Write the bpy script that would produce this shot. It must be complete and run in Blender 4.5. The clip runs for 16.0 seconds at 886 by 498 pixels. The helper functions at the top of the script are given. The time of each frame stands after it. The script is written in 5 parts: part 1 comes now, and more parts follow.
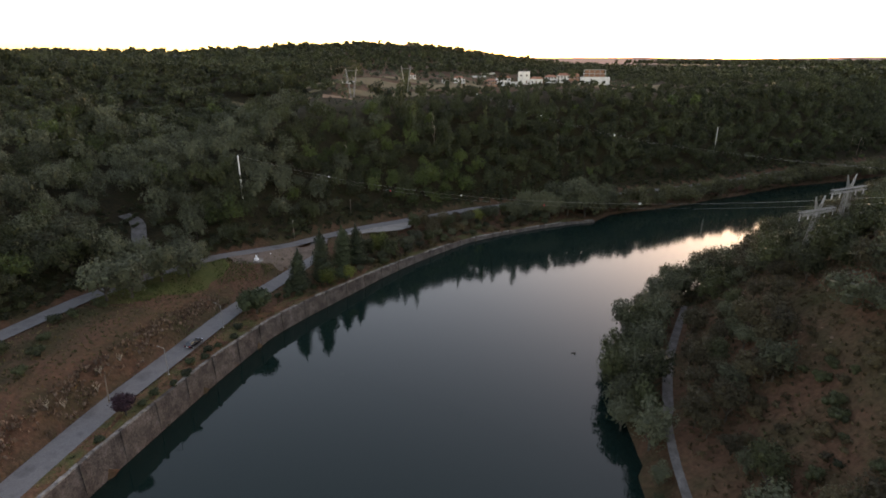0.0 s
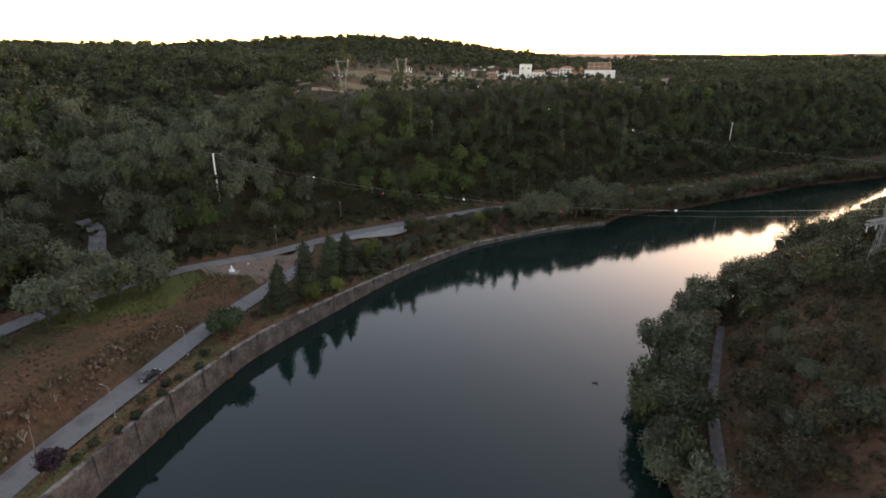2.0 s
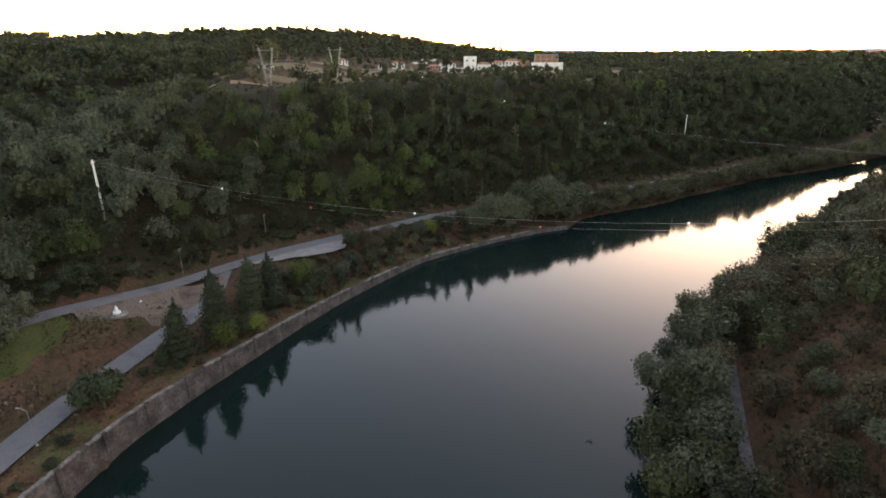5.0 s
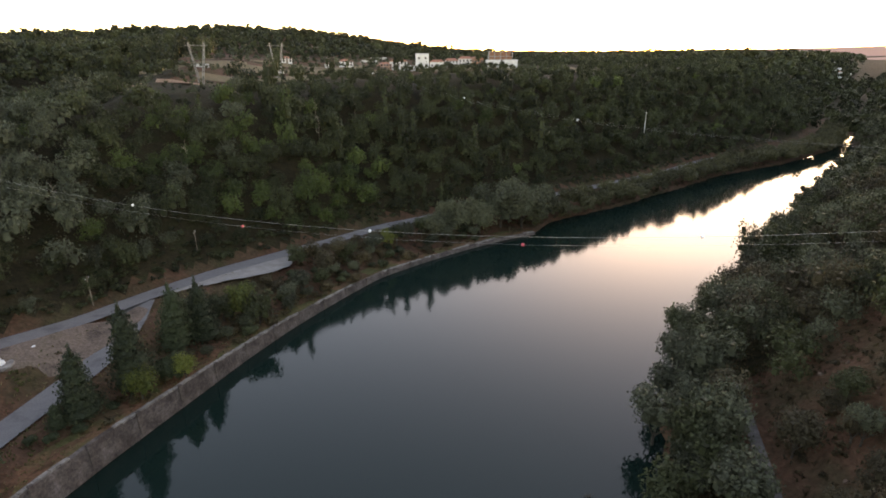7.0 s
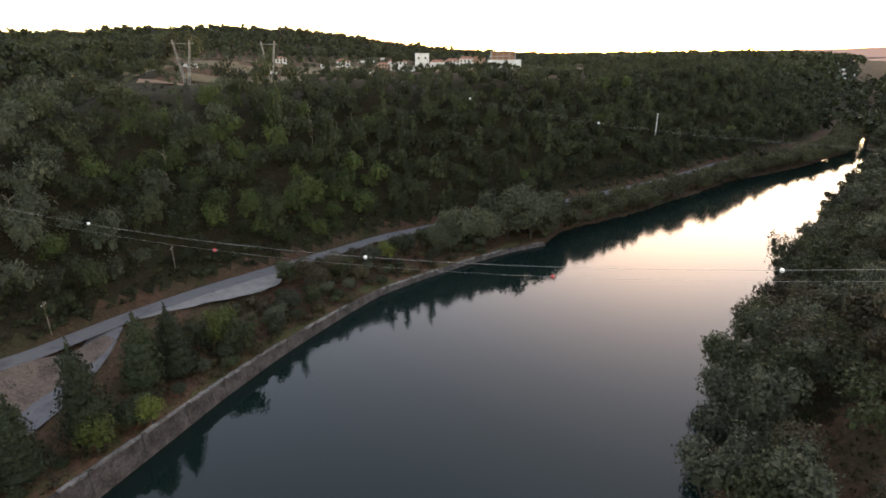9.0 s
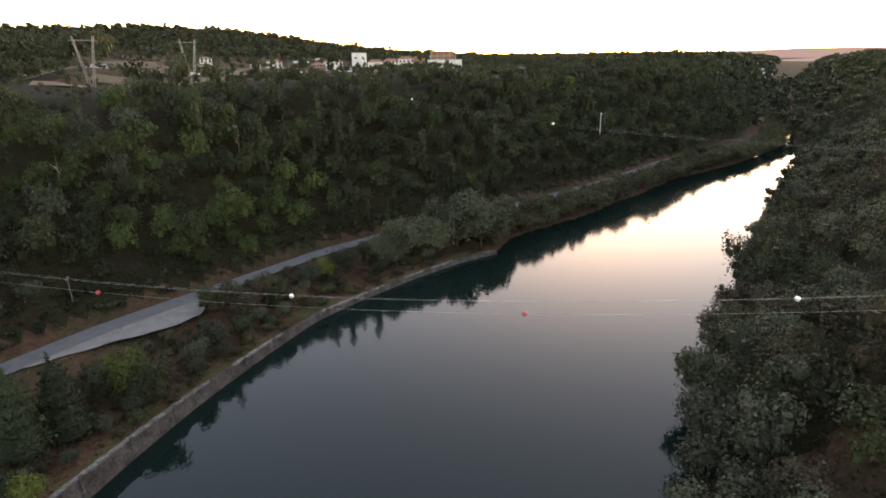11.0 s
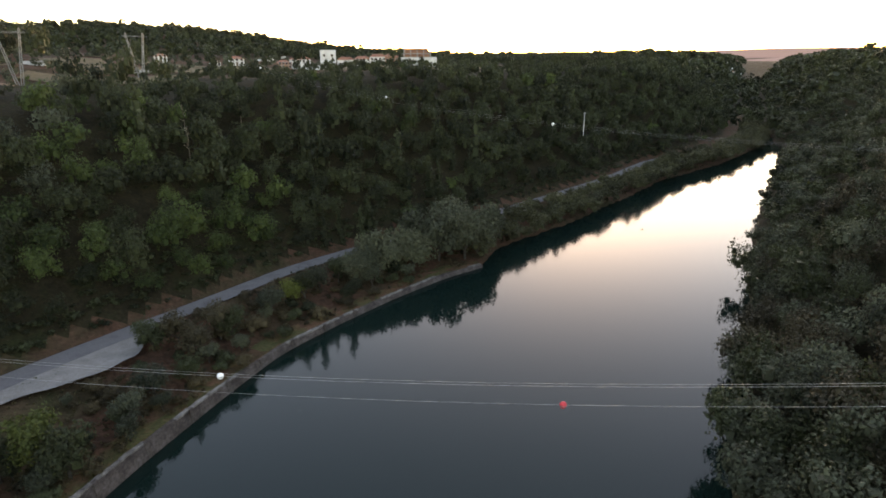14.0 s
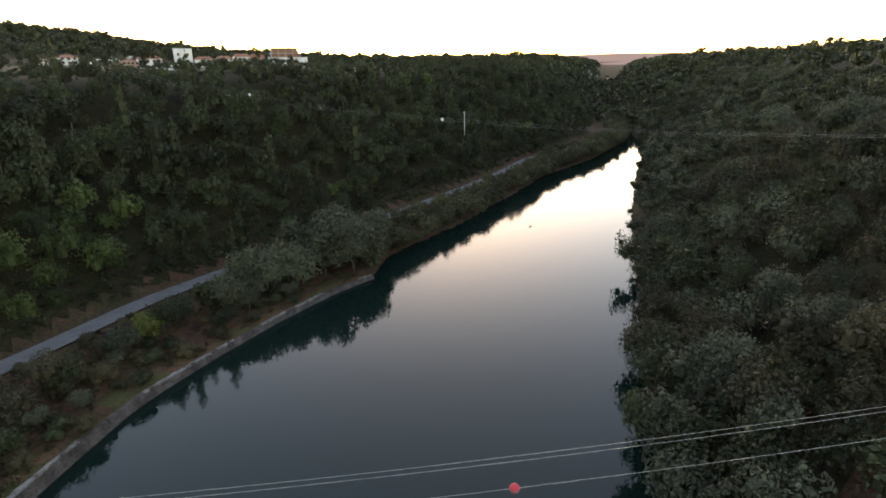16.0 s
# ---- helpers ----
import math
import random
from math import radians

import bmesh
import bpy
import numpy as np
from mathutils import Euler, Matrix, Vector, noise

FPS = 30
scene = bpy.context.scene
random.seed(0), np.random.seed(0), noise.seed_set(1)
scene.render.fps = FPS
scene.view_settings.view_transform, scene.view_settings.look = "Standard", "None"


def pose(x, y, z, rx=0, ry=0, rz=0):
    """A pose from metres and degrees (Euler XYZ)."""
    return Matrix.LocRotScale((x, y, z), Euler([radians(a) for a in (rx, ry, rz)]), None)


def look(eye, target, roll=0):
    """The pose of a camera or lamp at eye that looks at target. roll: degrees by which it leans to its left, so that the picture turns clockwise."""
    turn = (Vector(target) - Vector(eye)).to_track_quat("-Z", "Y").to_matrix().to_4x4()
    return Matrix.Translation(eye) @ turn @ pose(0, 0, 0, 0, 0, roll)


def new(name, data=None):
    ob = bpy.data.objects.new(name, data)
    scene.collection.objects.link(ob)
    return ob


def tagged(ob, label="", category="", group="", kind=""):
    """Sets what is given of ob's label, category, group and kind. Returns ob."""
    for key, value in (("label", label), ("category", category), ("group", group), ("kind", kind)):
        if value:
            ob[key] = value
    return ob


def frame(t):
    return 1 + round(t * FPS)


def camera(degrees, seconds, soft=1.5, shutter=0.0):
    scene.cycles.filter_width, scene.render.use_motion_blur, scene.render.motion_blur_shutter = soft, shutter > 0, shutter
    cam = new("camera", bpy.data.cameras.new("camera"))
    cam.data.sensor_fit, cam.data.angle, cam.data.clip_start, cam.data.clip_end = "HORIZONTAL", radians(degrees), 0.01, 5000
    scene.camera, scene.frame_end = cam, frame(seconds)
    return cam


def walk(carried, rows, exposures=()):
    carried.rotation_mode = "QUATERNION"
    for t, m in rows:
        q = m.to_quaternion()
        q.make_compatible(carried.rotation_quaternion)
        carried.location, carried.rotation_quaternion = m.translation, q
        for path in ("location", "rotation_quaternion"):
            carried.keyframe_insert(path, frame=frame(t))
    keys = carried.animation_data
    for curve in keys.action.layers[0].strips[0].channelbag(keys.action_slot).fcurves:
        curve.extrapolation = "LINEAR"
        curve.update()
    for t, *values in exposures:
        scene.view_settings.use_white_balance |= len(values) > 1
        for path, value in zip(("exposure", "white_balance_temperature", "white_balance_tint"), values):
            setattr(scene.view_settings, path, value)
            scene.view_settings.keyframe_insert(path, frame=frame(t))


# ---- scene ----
cam = camera(79.1, 16.0, soft=1.7)
METRES, EYE, TILT, LEAN, TURN = 116.0, 67.5, -19.0, 0.0, 0.0
ROWS = [
    (0.0, 0.0, 0.0, 0.0, 0.0, 0.0, 0.0),
    (0.5, -0.0016, 0.04, 0.0075, -0.04, -0.11, 0.01),
    (1.0, -0.0038, 0.08, 0.0147, -0.1, -0.14, 0.02),
    (1.5, -0.005, 0.12, 0.0219, -0.23, -0.23, 0.05),
    (2.0, -0.0066, 0.1597, 0.0304, -0.34, -0.35, 0.08),
    (2.5, -0.0081, 0.1989, 0.0387, -0.36, -0.41, 0.09),
    (3.0, -0.0098, 0.2372, 0.0469, -0.34, -0.44, 0.09),
    (3.5, -0.0113, 0.2755, 0.0544, -0.32, -0.49, 0.09),
    (4.0, -0.013, 0.3129, 0.0619, -0.34, -0.56, 0.09),
    (4.5, -0.0113, 0.3504, 0.0692, -1.0, -0.56, 0.4),
    (5.0, -0.0059, 0.389, 0.0752, -6.13, -0.67, 2.22),
    (7.5, 0.004, 0.5609, 0.1103, -10.93, -0.82, 4.1),
    (8.0, 0.0073, 0.5909, 0.1183, -10.92, -0.84, 4.14),
    (8.5, 0.0109, 0.6201, 0.1259, -10.96, -0.76, 4.2),
    (9.0, 0.0141, 0.6471, 0.1318, -11.02, -0.62, 4.21),
    (9.5, 0.0178, 0.6732, 0.1373, -11.22, -0.55, 4.34),
    (10.0, 0.025, 0.6987, 0.1435, -13.71, -0.76, 5.22),
    (12.5, 0.0514, 0.8168, 0.176, -17.83, -1.02, 6.66),
    (13.0, 0.0568, 0.8389, 0.1814, -18.08, -1.06, 6.72),
    (13.5, 0.0632, 0.8612, 0.1848, -18.44, -1.1, 6.88),
    (14.0, 0.0693, 0.8826, 0.1884, -19.54, -1.23, 7.25),
    (14.5, 0.0753, 0.9036, 0.1911, -20.47, -1.27, 7.52),
    (15.0, 0.082, 0.9233, 0.1937, -21.43, -1.38, 7.83),
    (15.5, 0.0916, 0.9432, 0.1957, -25.79, -1.93, 9.24),
    (16.0, 0.1005, 0.9649, 0.1975, -31.85, -2.8, 11.05),
]
walk(cam, [(t, pose(0, 0, EYE, TILT, LEAN, TURN) @ pose(METRES * x, METRES * y, METRES * z, 90 + pitch, roll, yaw)) for t, x, y, z, yaw, pitch, roll in ROWS], exposures=[(0.0, 2.82, 10700, 34), (3.0, 3.12, 10700, 34), (9.5, 3.2, 10700, 34), (13.0, 3.12, 10200, 31), (16.0, 2.97, 9600, 27)])

# ---- world, sun, exposure ----
SUN_AZ, SUN_EL = 33.0, 0.5          # degrees clockwise from +y, degrees up
world = bpy.data.worlds.new("dusk_sky")
scene.world = world
world.use_nodes = True
wn = world.node_tree.nodes
sky = wn.new("ShaderNodeTexSky")
sky.sky_type = "NISHITA"
sky.sun_disc = False
sky.sun_elevation = radians(6.5)
sky.sun_rotation = radians(SUN_AZ)
sky.altitude = 100
sky.air_density, sky.dust_density, sky.ozone_density = 1.0, 0.5, 2.0
wn["Background"].inputs["Strength"].default_value = 0.15
world.node_tree.links.new(sky.outputs["Color"], wn["Background"].inputs["Color"])

sun_data = bpy.data.lights.new("sun", "SUN")
sun_data.energy, sun_data.angle, sun_data.color = 2.0, radians(0.5), (1.0, 0.62, 0.36)
sun = new("sun", sun_data)
_a, _e = radians(SUN_AZ), radians(SUN_EL)
sun_dir = Vector((math.sin(_a) * math.cos(_e), math.cos(_a) * math.cos(_e), math.sin(_e)))
sun.matrix_world = look(sun_dir * 300 + Vector((0, 0, 60)), (0, 0, 60))

# ---- materials ----
def material(name, colours, scale=1.0, rough=0.8, bump=0.3, detail=6.0, metal=0.0, spec=0.3, fine=None, fine_amount=0.35, dist=0.1):
    """Colours blended by two scales of noise, with relief."""
    m = bpy.data.materials.new(name)
    m.use_nodes = True
    n, l = m.node_tree.nodes, m.node_tree.links
    b = n["Principled BSDF"]
    geo = n.new("ShaderNodeNewGeometry")
    no = n.new("ShaderNodeTexNoise")
    no.inputs["Scale"].default_value, no.inputs["Detail"].default_value, no.inputs["Roughness"].default_value = scale, detail, 0.62
    l.new(geo.outputs["Position"], no.inputs["Vector"])
    ramp = n.new("ShaderNodeValToRGB")
    el = ramp.color_ramp.elements
    for i, c in enumerate(colours):
        at = 0.3 + 0.4 * i / max(1, len(colours) - 1)
        e = el[i] if i < 2 else el.new(at)
        e.position, e.color = at, (*c, 1)
    l.new(no.outputs["Fac"], ramp.inputs["Fac"])
    nf = n.new("ShaderNodeTexNoise")
    nf.inputs["Scale"].default_value, nf.inputs["Detail"].default_value = fine or scale * 9, 5.0
    l.new(geo.outputs["Position"], nf.inputs["Vector"])
    mix = n.new("ShaderNodeMix")
    mix.data_type, mix.blend_type = "RGBA", "OVERLAY"
    mix.inputs[0].default_value = fine_amount
    l.new(ramp.outputs["Color"], mix.inputs[6])
    l.new(nf.outputs["Fac"], mix.inputs[7])
    l.new(mix.outputs[2], b.inputs["Base Color"])
    bp = n.new("ShaderNodeBump")
    bp.inputs["Strength"].default_value, bp.inputs["Distance"].default_value = bump, dist
    l.new(nf.outputs["Fac"], bp.inputs["Height"])
    l.new(bp.outputs["Normal"], b.inputs["Normal"])
    b.inputs["Roughness"].default_value, b.inputs["Metallic"].default_value = rough, metal
    b.inputs["Specular IOR Level"].default_value = spec
    return m


def leaf_material(name, dark, light, rough=0.65, thinness=0.25):
    """Foliage: each tree has its own tone, each leaf clump its own shade; thin leaves let light through."""
    m = bpy.data.materials.new(name)
    m.use_nodes = True
    n, l = m.node_tree.nodes, m.node_tree.links
    b, out = n["Principled BSDF"], n["Material Output"]
    geo, att, obj = n.new("ShaderNodeNewGeometry"), n.new("ShaderNodeAttribute"), n.new("ShaderNodeObjectInfo")
    att.attribute_name = "tone"
    add = n.new("ShaderNodeMath"); add.operation = "ADD"
    l.new(att.outputs["Fac"], add.inputs[0]); l.new(obj.outputs["Random"], add.inputs[1])
    fr = n.new("ShaderNodeMath"); fr.operation = "FRACT"
    l.new(add.outputs[0], fr.inputs[0])
    mx = n.new("ShaderNodeMath"); mx.operation = "MULTIPLY_ADD"
    mx.inputs[1].default_value = 0.45
    l.new(geo.outputs["Random Per Island"], mx.inputs[0])
    sc = n.new("ShaderNodeMath"); sc.operation = "MULTIPLY"; sc.inputs[1].default_value = 0.6
    l.new(fr.outputs[0], sc.inputs[0]); l.new(sc.outputs[0], mx.inputs[2])
    ramp = n.new("ShaderNodeValToRGB")
    ramp.color_ramp.elements[0].color, ramp.color_ramp.elements[1].color = (*dark, 1), (*light, 1)
    ramp.color_ramp.elements[0].position, ramp.color_ramp.elements[1].position = 0.1, 0.95
    l.new(mx.outputs[0], ramp.inputs["Fac"])
    l.new(ramp.outputs["Color"], b.inputs["Base Color"])
    b.inputs["Roughness"].default_value, b.inputs["Specular IOR Level"].default_value = rough, 0.25
    tr = n.new("ShaderNodeBsdfTranslucent")
    l.new(ramp.outputs["Color"], tr.inputs["Color"])
    ms = n.new("ShaderNodeMixShader"); ms.inputs[0].default_value = thinness
    l.new(b.outputs[0], ms.inputs[1]); l.new(tr.outputs[0], ms.inputs[2]); l.new(ms.outputs[0], out.inputs["Surface"])
    return m


def plain(name, c, rough=0.6, metal=0.0, spec=0.4):
    return material(name, [tuple(v * 0.85 for v in c), tuple(min(1, v * 1.12) for v in c)], 0.6, rough, 0.1, 4, metal, spec, fine=6, fine_amount=0.15, dist=0.02)


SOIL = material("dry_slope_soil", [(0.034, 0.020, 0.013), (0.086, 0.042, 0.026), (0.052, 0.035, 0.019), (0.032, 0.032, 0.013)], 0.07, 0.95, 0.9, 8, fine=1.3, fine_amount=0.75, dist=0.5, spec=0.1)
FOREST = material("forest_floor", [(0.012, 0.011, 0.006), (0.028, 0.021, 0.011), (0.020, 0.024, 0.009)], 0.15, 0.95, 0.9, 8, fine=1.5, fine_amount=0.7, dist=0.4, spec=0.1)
VERGE = material("verge_grass", [(0.035, 0.048, 0.014), (0.115, 0.052, 0.031), (0.055, 0.056, 0.022), (0.135, 0.062, 0.036)], 0.11, 0.95, 0.8, 8, fine=2.2, fine_amount=0.7, dist=0.2, spec=0.1)
ASPHALT = material("worn_asphalt", [(0.072, 0.068, 0.067), (0.118, 0.112, 0.110), (0.095, 0.090, 0.088)], 0.25, 0.85, 0.3, 7, fine=5, fine_amount=0.4, dist=0.03, spec=0.25)
TRACK = material("pale_dirt_track", [(0.06, 0.053, 0.048), (0.135, 0.122, 0.112)], 0.5, 0.95, 0.6, 7, fine=3, fine_amount=0.5, dist=0.1, spec=0.1)
GRAVEL = material("gravel_lot", [(0.15, 0.138, 0.125), (0.23, 0.21, 0.19)], 0.4, 0.95, 0.5, 7, fine=4, fine_amount=0.4, dist=0.05, spec=0.1)
MASONRY = material("weathered_masonry", [(0.032, 0.025, 0.021), (0.075, 0.058, 0.051), (0.128, 0.104, 0.093)], 0.35, 0.9, 0.9, 9, fine=2.2, fine_amount=0.8, dist=0.25, spec=0.15)
COPING = material("pale_coping_stone", [(0.07, 0.06, 0.052), (0.15, 0.13, 0.117), (0.26, 0.235, 0.21)], 0.7, 0.9, 0.7, 8, fine=3.5, fine_amount=0.6, dist=0.1, spec=0.15)
ROCK = material("rubble_rock", [(0.05, 0.031, 0.022), (0.13, 0.082, 0.058), (0.22, 0.16, 0.125)], 0.5, 0.95, 0.8, 8, fine=3, fine_amount=0.6, dist=0.2, spec=0.1)
FIELD = material("ploughed_field", [(0.16, 0.095, 0.062), (0.22, 0.135, 0.09)], 0.15, 0.95, 0.6, 6, fine=1.2, fine_amount=0.4, dist=0.2, spec=0.1)
KNOLL = material("bare_pinkish_dirt", [(0.055, 0.040, 0.032), (0.13, 0.094, 0.074), (0.085, 0.066, 0.045)], 0.2, 0.95, 0.9, 8, fine=2.4, fine_amount=0.7, dist=0.3, spec=0.1)
LAWN = material("green_lawn", [(0.030, 0.040, 0.012), (0.052, 0.056, 0.018), (0.062, 0.045, 0.022)], 0.12, 0.95, 0.7, 8, fine=2.0, fine_amount=0.6, dist=0.2, spec=0.1)
MEADOW = material("dry_meadow", [(0.06, 0.055, 0.028), (0.125, 0.09, 0.052), (0.08, 0.07, 0.034)], 0.06, 0.95, 0.6, 7, fine=0.8, fine_amount=0.5, dist=0.3, spec=0.1)
BARK = material("grey_bark", [(0.035, 0.028, 0.022), (0.09, 0.075, 0.06)], 2.0, 0.95, 0.8, 6, fine=9, dist=0.05, spec=0.1)
DRYWOOD = material("bleached_twigs", [(0.26, 0.20, 0.15), (0.40, 0.33, 0.26)], 2.0, 0.9, 0.4, 5, fine=9, dist=0.03)
WHITEWASH = material("whitewashed_wall", [(0.46, 0.44, 0.42), (0.66, 0.64, 0.61)], 0.25, 0.85, 0.2, 6, fine=3, fine_amount=0.25, dist=0.02)
BRICKRED = material("bare_brick", [(0.24, 0.11, 0.075), (0.36, 0.18, 0.12)], 0.6, 0.9, 0.3, 6, fine=4, dist=0.03)
CONCRETE = material("grey_concrete", [(0.26, 0.25, 0.24), (0.40, 0.385, 0.37)], 0.5, 0.9, 0.3, 7, fine=4, dist=0.03)
ROOFTILE = material("terracotta_roof", [(0.20, 0.075, 0.045), (0.33, 0.14, 0.09)], 0.7, 0.9, 0.5, 6, fine=6, dist=0.05)
GLASSDARK = plain("dark_window_glass", (0.02, 0.022, 0.025), 0.1, 0.0, 0.5)
STEEL = plain("galvanised_steel", (0.22, 0.21, 0.20), 0.6, 0.4)
WIRE = plain("aluminium_cable", (0.35, 0.33, 0.31), 0.5, 0.6)
REDBALL = plain("red_marker_plastic", (0.55, 0.03, 0.04), 0.4)
WHITEBALL = plain("white_marker_plastic", (0.8, 0.79, 0.76), 0.4)
POLEMAT = plain("pale_concrete_pole", (0.55, 0.52, 0.47), 0.8)
WOODPOLE = plain("weathered_wood_pole", (0.16, 0.12, 0.09), 0.9)
CARPAINT = plain("black_car_paint", (0.012, 0.013, 0.017), 0.2, 0.0, 0.6)
TYRE = plain("tyre_rubber", (0.015, 0.015, 0.015), 0.9)
CHROME = plain("alloy_rim", (0.5, 0.5, 0.52), 0.3, 0.9)
LAMPRED = plain("red_tail_lamp", (0.35, 0.01, 0.01), 0.25)
LAMPWHITE = plain("clear_head_lamp", (0.75, 0.76, 0.78), 0.15)

WOOD_LEAF = leaf_material("mixed_forest_leaf", (0.0120, 0.0148, 0.0066), (0.0540, 0.0630, 0.0255))
GREY_LEAF = leaf_material("grey_green_leaf", (0.0235, 0.0275, 0.0155), (0.1020, 0.1100, 0.0660))
WILLOW_LEAF = leaf_material("willow_leaf", (0.0270, 0.0310, 0.0170), (0.1050, 0.1090, 0.0600))
OLIVE_LEAF = leaf_material("olive_leaf", (0.0228, 0.0240, 0.0104), (0.0935, 0.0900, 0.0399))
LUSH_LEAF = leaf_material("lush_green_leaf", (0.019, 0.031, 0.009), (0.074, 0.100, 0.028))
LIME_LEAF = leaf_material("yellow_green_leaf", (0.040, 0.052, 0.011), (0.140, 0.155, 0.034))
BROWN_LEAF = leaf_material("dull_brown_green_leaf", (0.020, 0.017, 0.009), (0.080, 0.064, 0.034))
OCHRE_LEAF = leaf_material("brownish_scrub_leaf", (0.024, 0.019, 0.009), (0.092, 0.066, 0.031))
CYPRESS_LEAF = leaf_material("dark_conifer_leaf", (0.012, 0.018, 0.008), (0.035, 0.048, 0.019), thinness=0.1)
PURPLE_LEAF = leaf_material("purple_plum_leaf", (0.018, 0.007, 0.010), (0.050, 0.016, 0.024), thinness=0.15)
GRASS_LEAF = leaf_material("green_grass_blade", (0.028, 0.040, 0.010), (0.075, 0.095, 0.026), thinness=0.3)
DRYSTALK = leaf_material("bleached_reddish_stalk", (0.055, 0.033, 0.023), (0.19, 0.115, 0.078), thinness=0.2)
DRYGRASS = leaf_material("dry_grass_blade", (0.05, 0.045, 0.018), (0.16, 0.125, 0.06), thinness=0.3)

# still river water: dark body, mirror surface, faint ripples
WATER = bpy.data.materials.new("river_water")
WATER.use_nodes = True
n, l = WATER.node_tree.nodes, WATER.node_tree.links
b = n["Principled BSDF"]
b.inputs["Base Color"].default_value = (0.0030, 0.0112, 0.0092, 1)
b.inputs["Roughness"].default_value, b.inputs["IOR"].default_value = 0.055, 1.30
geo = n.new("ShaderNodeNewGeometry")
w1, w2 = n.new("ShaderNodeTexNoise"), n.new("ShaderNodeTexNoise")
w1.inputs["Scale"].default_value, w1.inputs["Detail"].default_value = 0.9, 3
w2.inputs["Scale"].default_value, w2.inputs["Detail"].default_value = 0.09, 3
l.new(geo.outputs["Position"], w1.inputs["Vector"]); l.new(geo.outputs["Position"], w2.inputs["Vector"])
mulw = n.new("ShaderNodeMath"); mulw.operation = "MULTIPLY"
l.new(w1.outputs["Fac"], mulw.inputs[0]); l.new(w2.outputs["Fac"], mulw.inputs[1])
bw = n.new("ShaderNodeBump"); bw.inputs["Strength"].default_value, bw.inputs["Distance"].default_value = 0.09, 0.12
l.new(mulw.outputs[0], bw.inputs["Height"]); l.new(bw.outputs["Normal"], b.inputs["Normal"])

# ---- the plan: lines of the valley ----
rng = np.random.default_rng(7)
BANK_L = np.array([(-80, -220), (-66, 10), (-60, 60), (-58, 72), (-51, 103), (-44.6, 125.4), (-37.1, 138.9), (-27.4, 154.5), (-20.5, 165.8), (-11.6, 178.5),
                   (0.1, 192.6), (10.9, 204.4), (24.1, 213), (39, 221.5), (55, 229), (69, 233), (80, 245), (110, 257), (151, 278), (200, 306), (252, 324),
                   (328, 361), (395, 415), (900, 850), (2400, 2100)], float)
WALL_Z = np.array([7, 6.6, 6.4, 6.4, 6.1, 4.9, 4.7, 3.9, 3.2, 2.6, 2.0, 1.5, 1.2, 1.2, 1.2, 0.9, 0.5, 0.4, 0.4, 0.4, 0.4, 0.4, 0.5, 1, 2])
BANK_R = np.array([(24, -220), (26, 20), (31, 60), (34, 80), (37, 97), (42, 113), (51, 130), (65, 146), (84, 161), (121, 192), (163, 227), (234, 280),
                   (291, 319), (338, 348), (354, 374), (401, 416), (903, 847), (2404, 2096)], float)
UPPER = np.array([(-170, -150), (-98, 78), (-92, 100), (-87, 118), (-78, 139), (-68, 152.4), (-59.6, 160.5), (-51, 171), (-43.5, 183), (-31, 197), (-19, 208.5),
                  (1.5, 224), (15, 236), (30, 245), (60, 259), (88, 270), (123, 286.5), (165, 306), (210, 333), (255, 350), (325, 384), (390, 440), (890, 870), (2390, 2120)], float)
UPPER_Z = np.array([18, 14.5, 14, 14, 13, 12.5, 11.5, 10, 9, 8.2, 7.2, 6.5, 5.7, 5, 4.4, 4, 3.5, 3.5, 3.5, 3.5, 3.5, 4, 5, 8])
LOWER = np.array([(-71, 0), (-66.5, 45), (-65.3, 66), (-62.8, 88), (-59.3, 105), (-55, 128), (-49, 146), (-44.5, 157), (-42.5, 168), (-43.5, 181)], float)
LOWER_Z = np.array([7.2, 6.8, 6.6, 6.5, 6.5, 6.5, 6.7, 7.2, 8.0, 8.9])
DIRT = np.array([(31, 20), (36.5, 58), (39.5, 76), (43, 88), (47.8, 100), (55.5, 114), (64, 129)], float)
SIDE = np.array([(-80, 143), (-88, 147), (-90.5, 151), (-91, 156), (-95, 159.5), (-99, 160.5)], float)


def along(p, line):
    """Distance to a line of points, which side (left of it is positive), and how far along it, in points."""
    best = np.full(len(p), 1e18)
    side, where = np.zeros(len(p)), np.zeros(len(p))
    for i in range(len(line) - 1):
        a, ab = line[i], line[i + 1] - line[i]
        ap = p - a
        s = np.clip((ap @ ab) / (ab @ ab), 0, 1)
        off = ap - s[:, None] * ab
        d = (off ** 2).sum(1)
        m = d < best - 1e-9
        best[m], where[m] = d[m], i + s[m]
        side[m] = np.sign(ab[0] * ap[m, 1] - ab[1] * ap[m, 0])
    return np.sqrt(best), side, where


def lumps(p, size, seed):
    """Smooth uneven ground from a few crossed waves."""
    r = np.random.default_rng(seed)
    out = np.zeros(len(p))
    for k in range(7):
        a, f, ph = r.uniform(0, 6.28), r.uniform(0.6, 1.8) / size, r.uniform(0, 6.28)
        out += np.sin((p[:, 0] * math.cos(a) + p[:, 1] * math.sin(a)) * f * 6.28 + ph)
    return out / 3.5


def step(x):
    x = np.clip(x, 0, 1)
    return x * x * (3 - 2 * x)


def hill(p, x, y, high, wide, wide2=None):
    return high * np.exp(-((p[:, 0] - x) / wide) ** 2 - ((p[:, 1] - y) / (wide2 or wide)) ** 2)


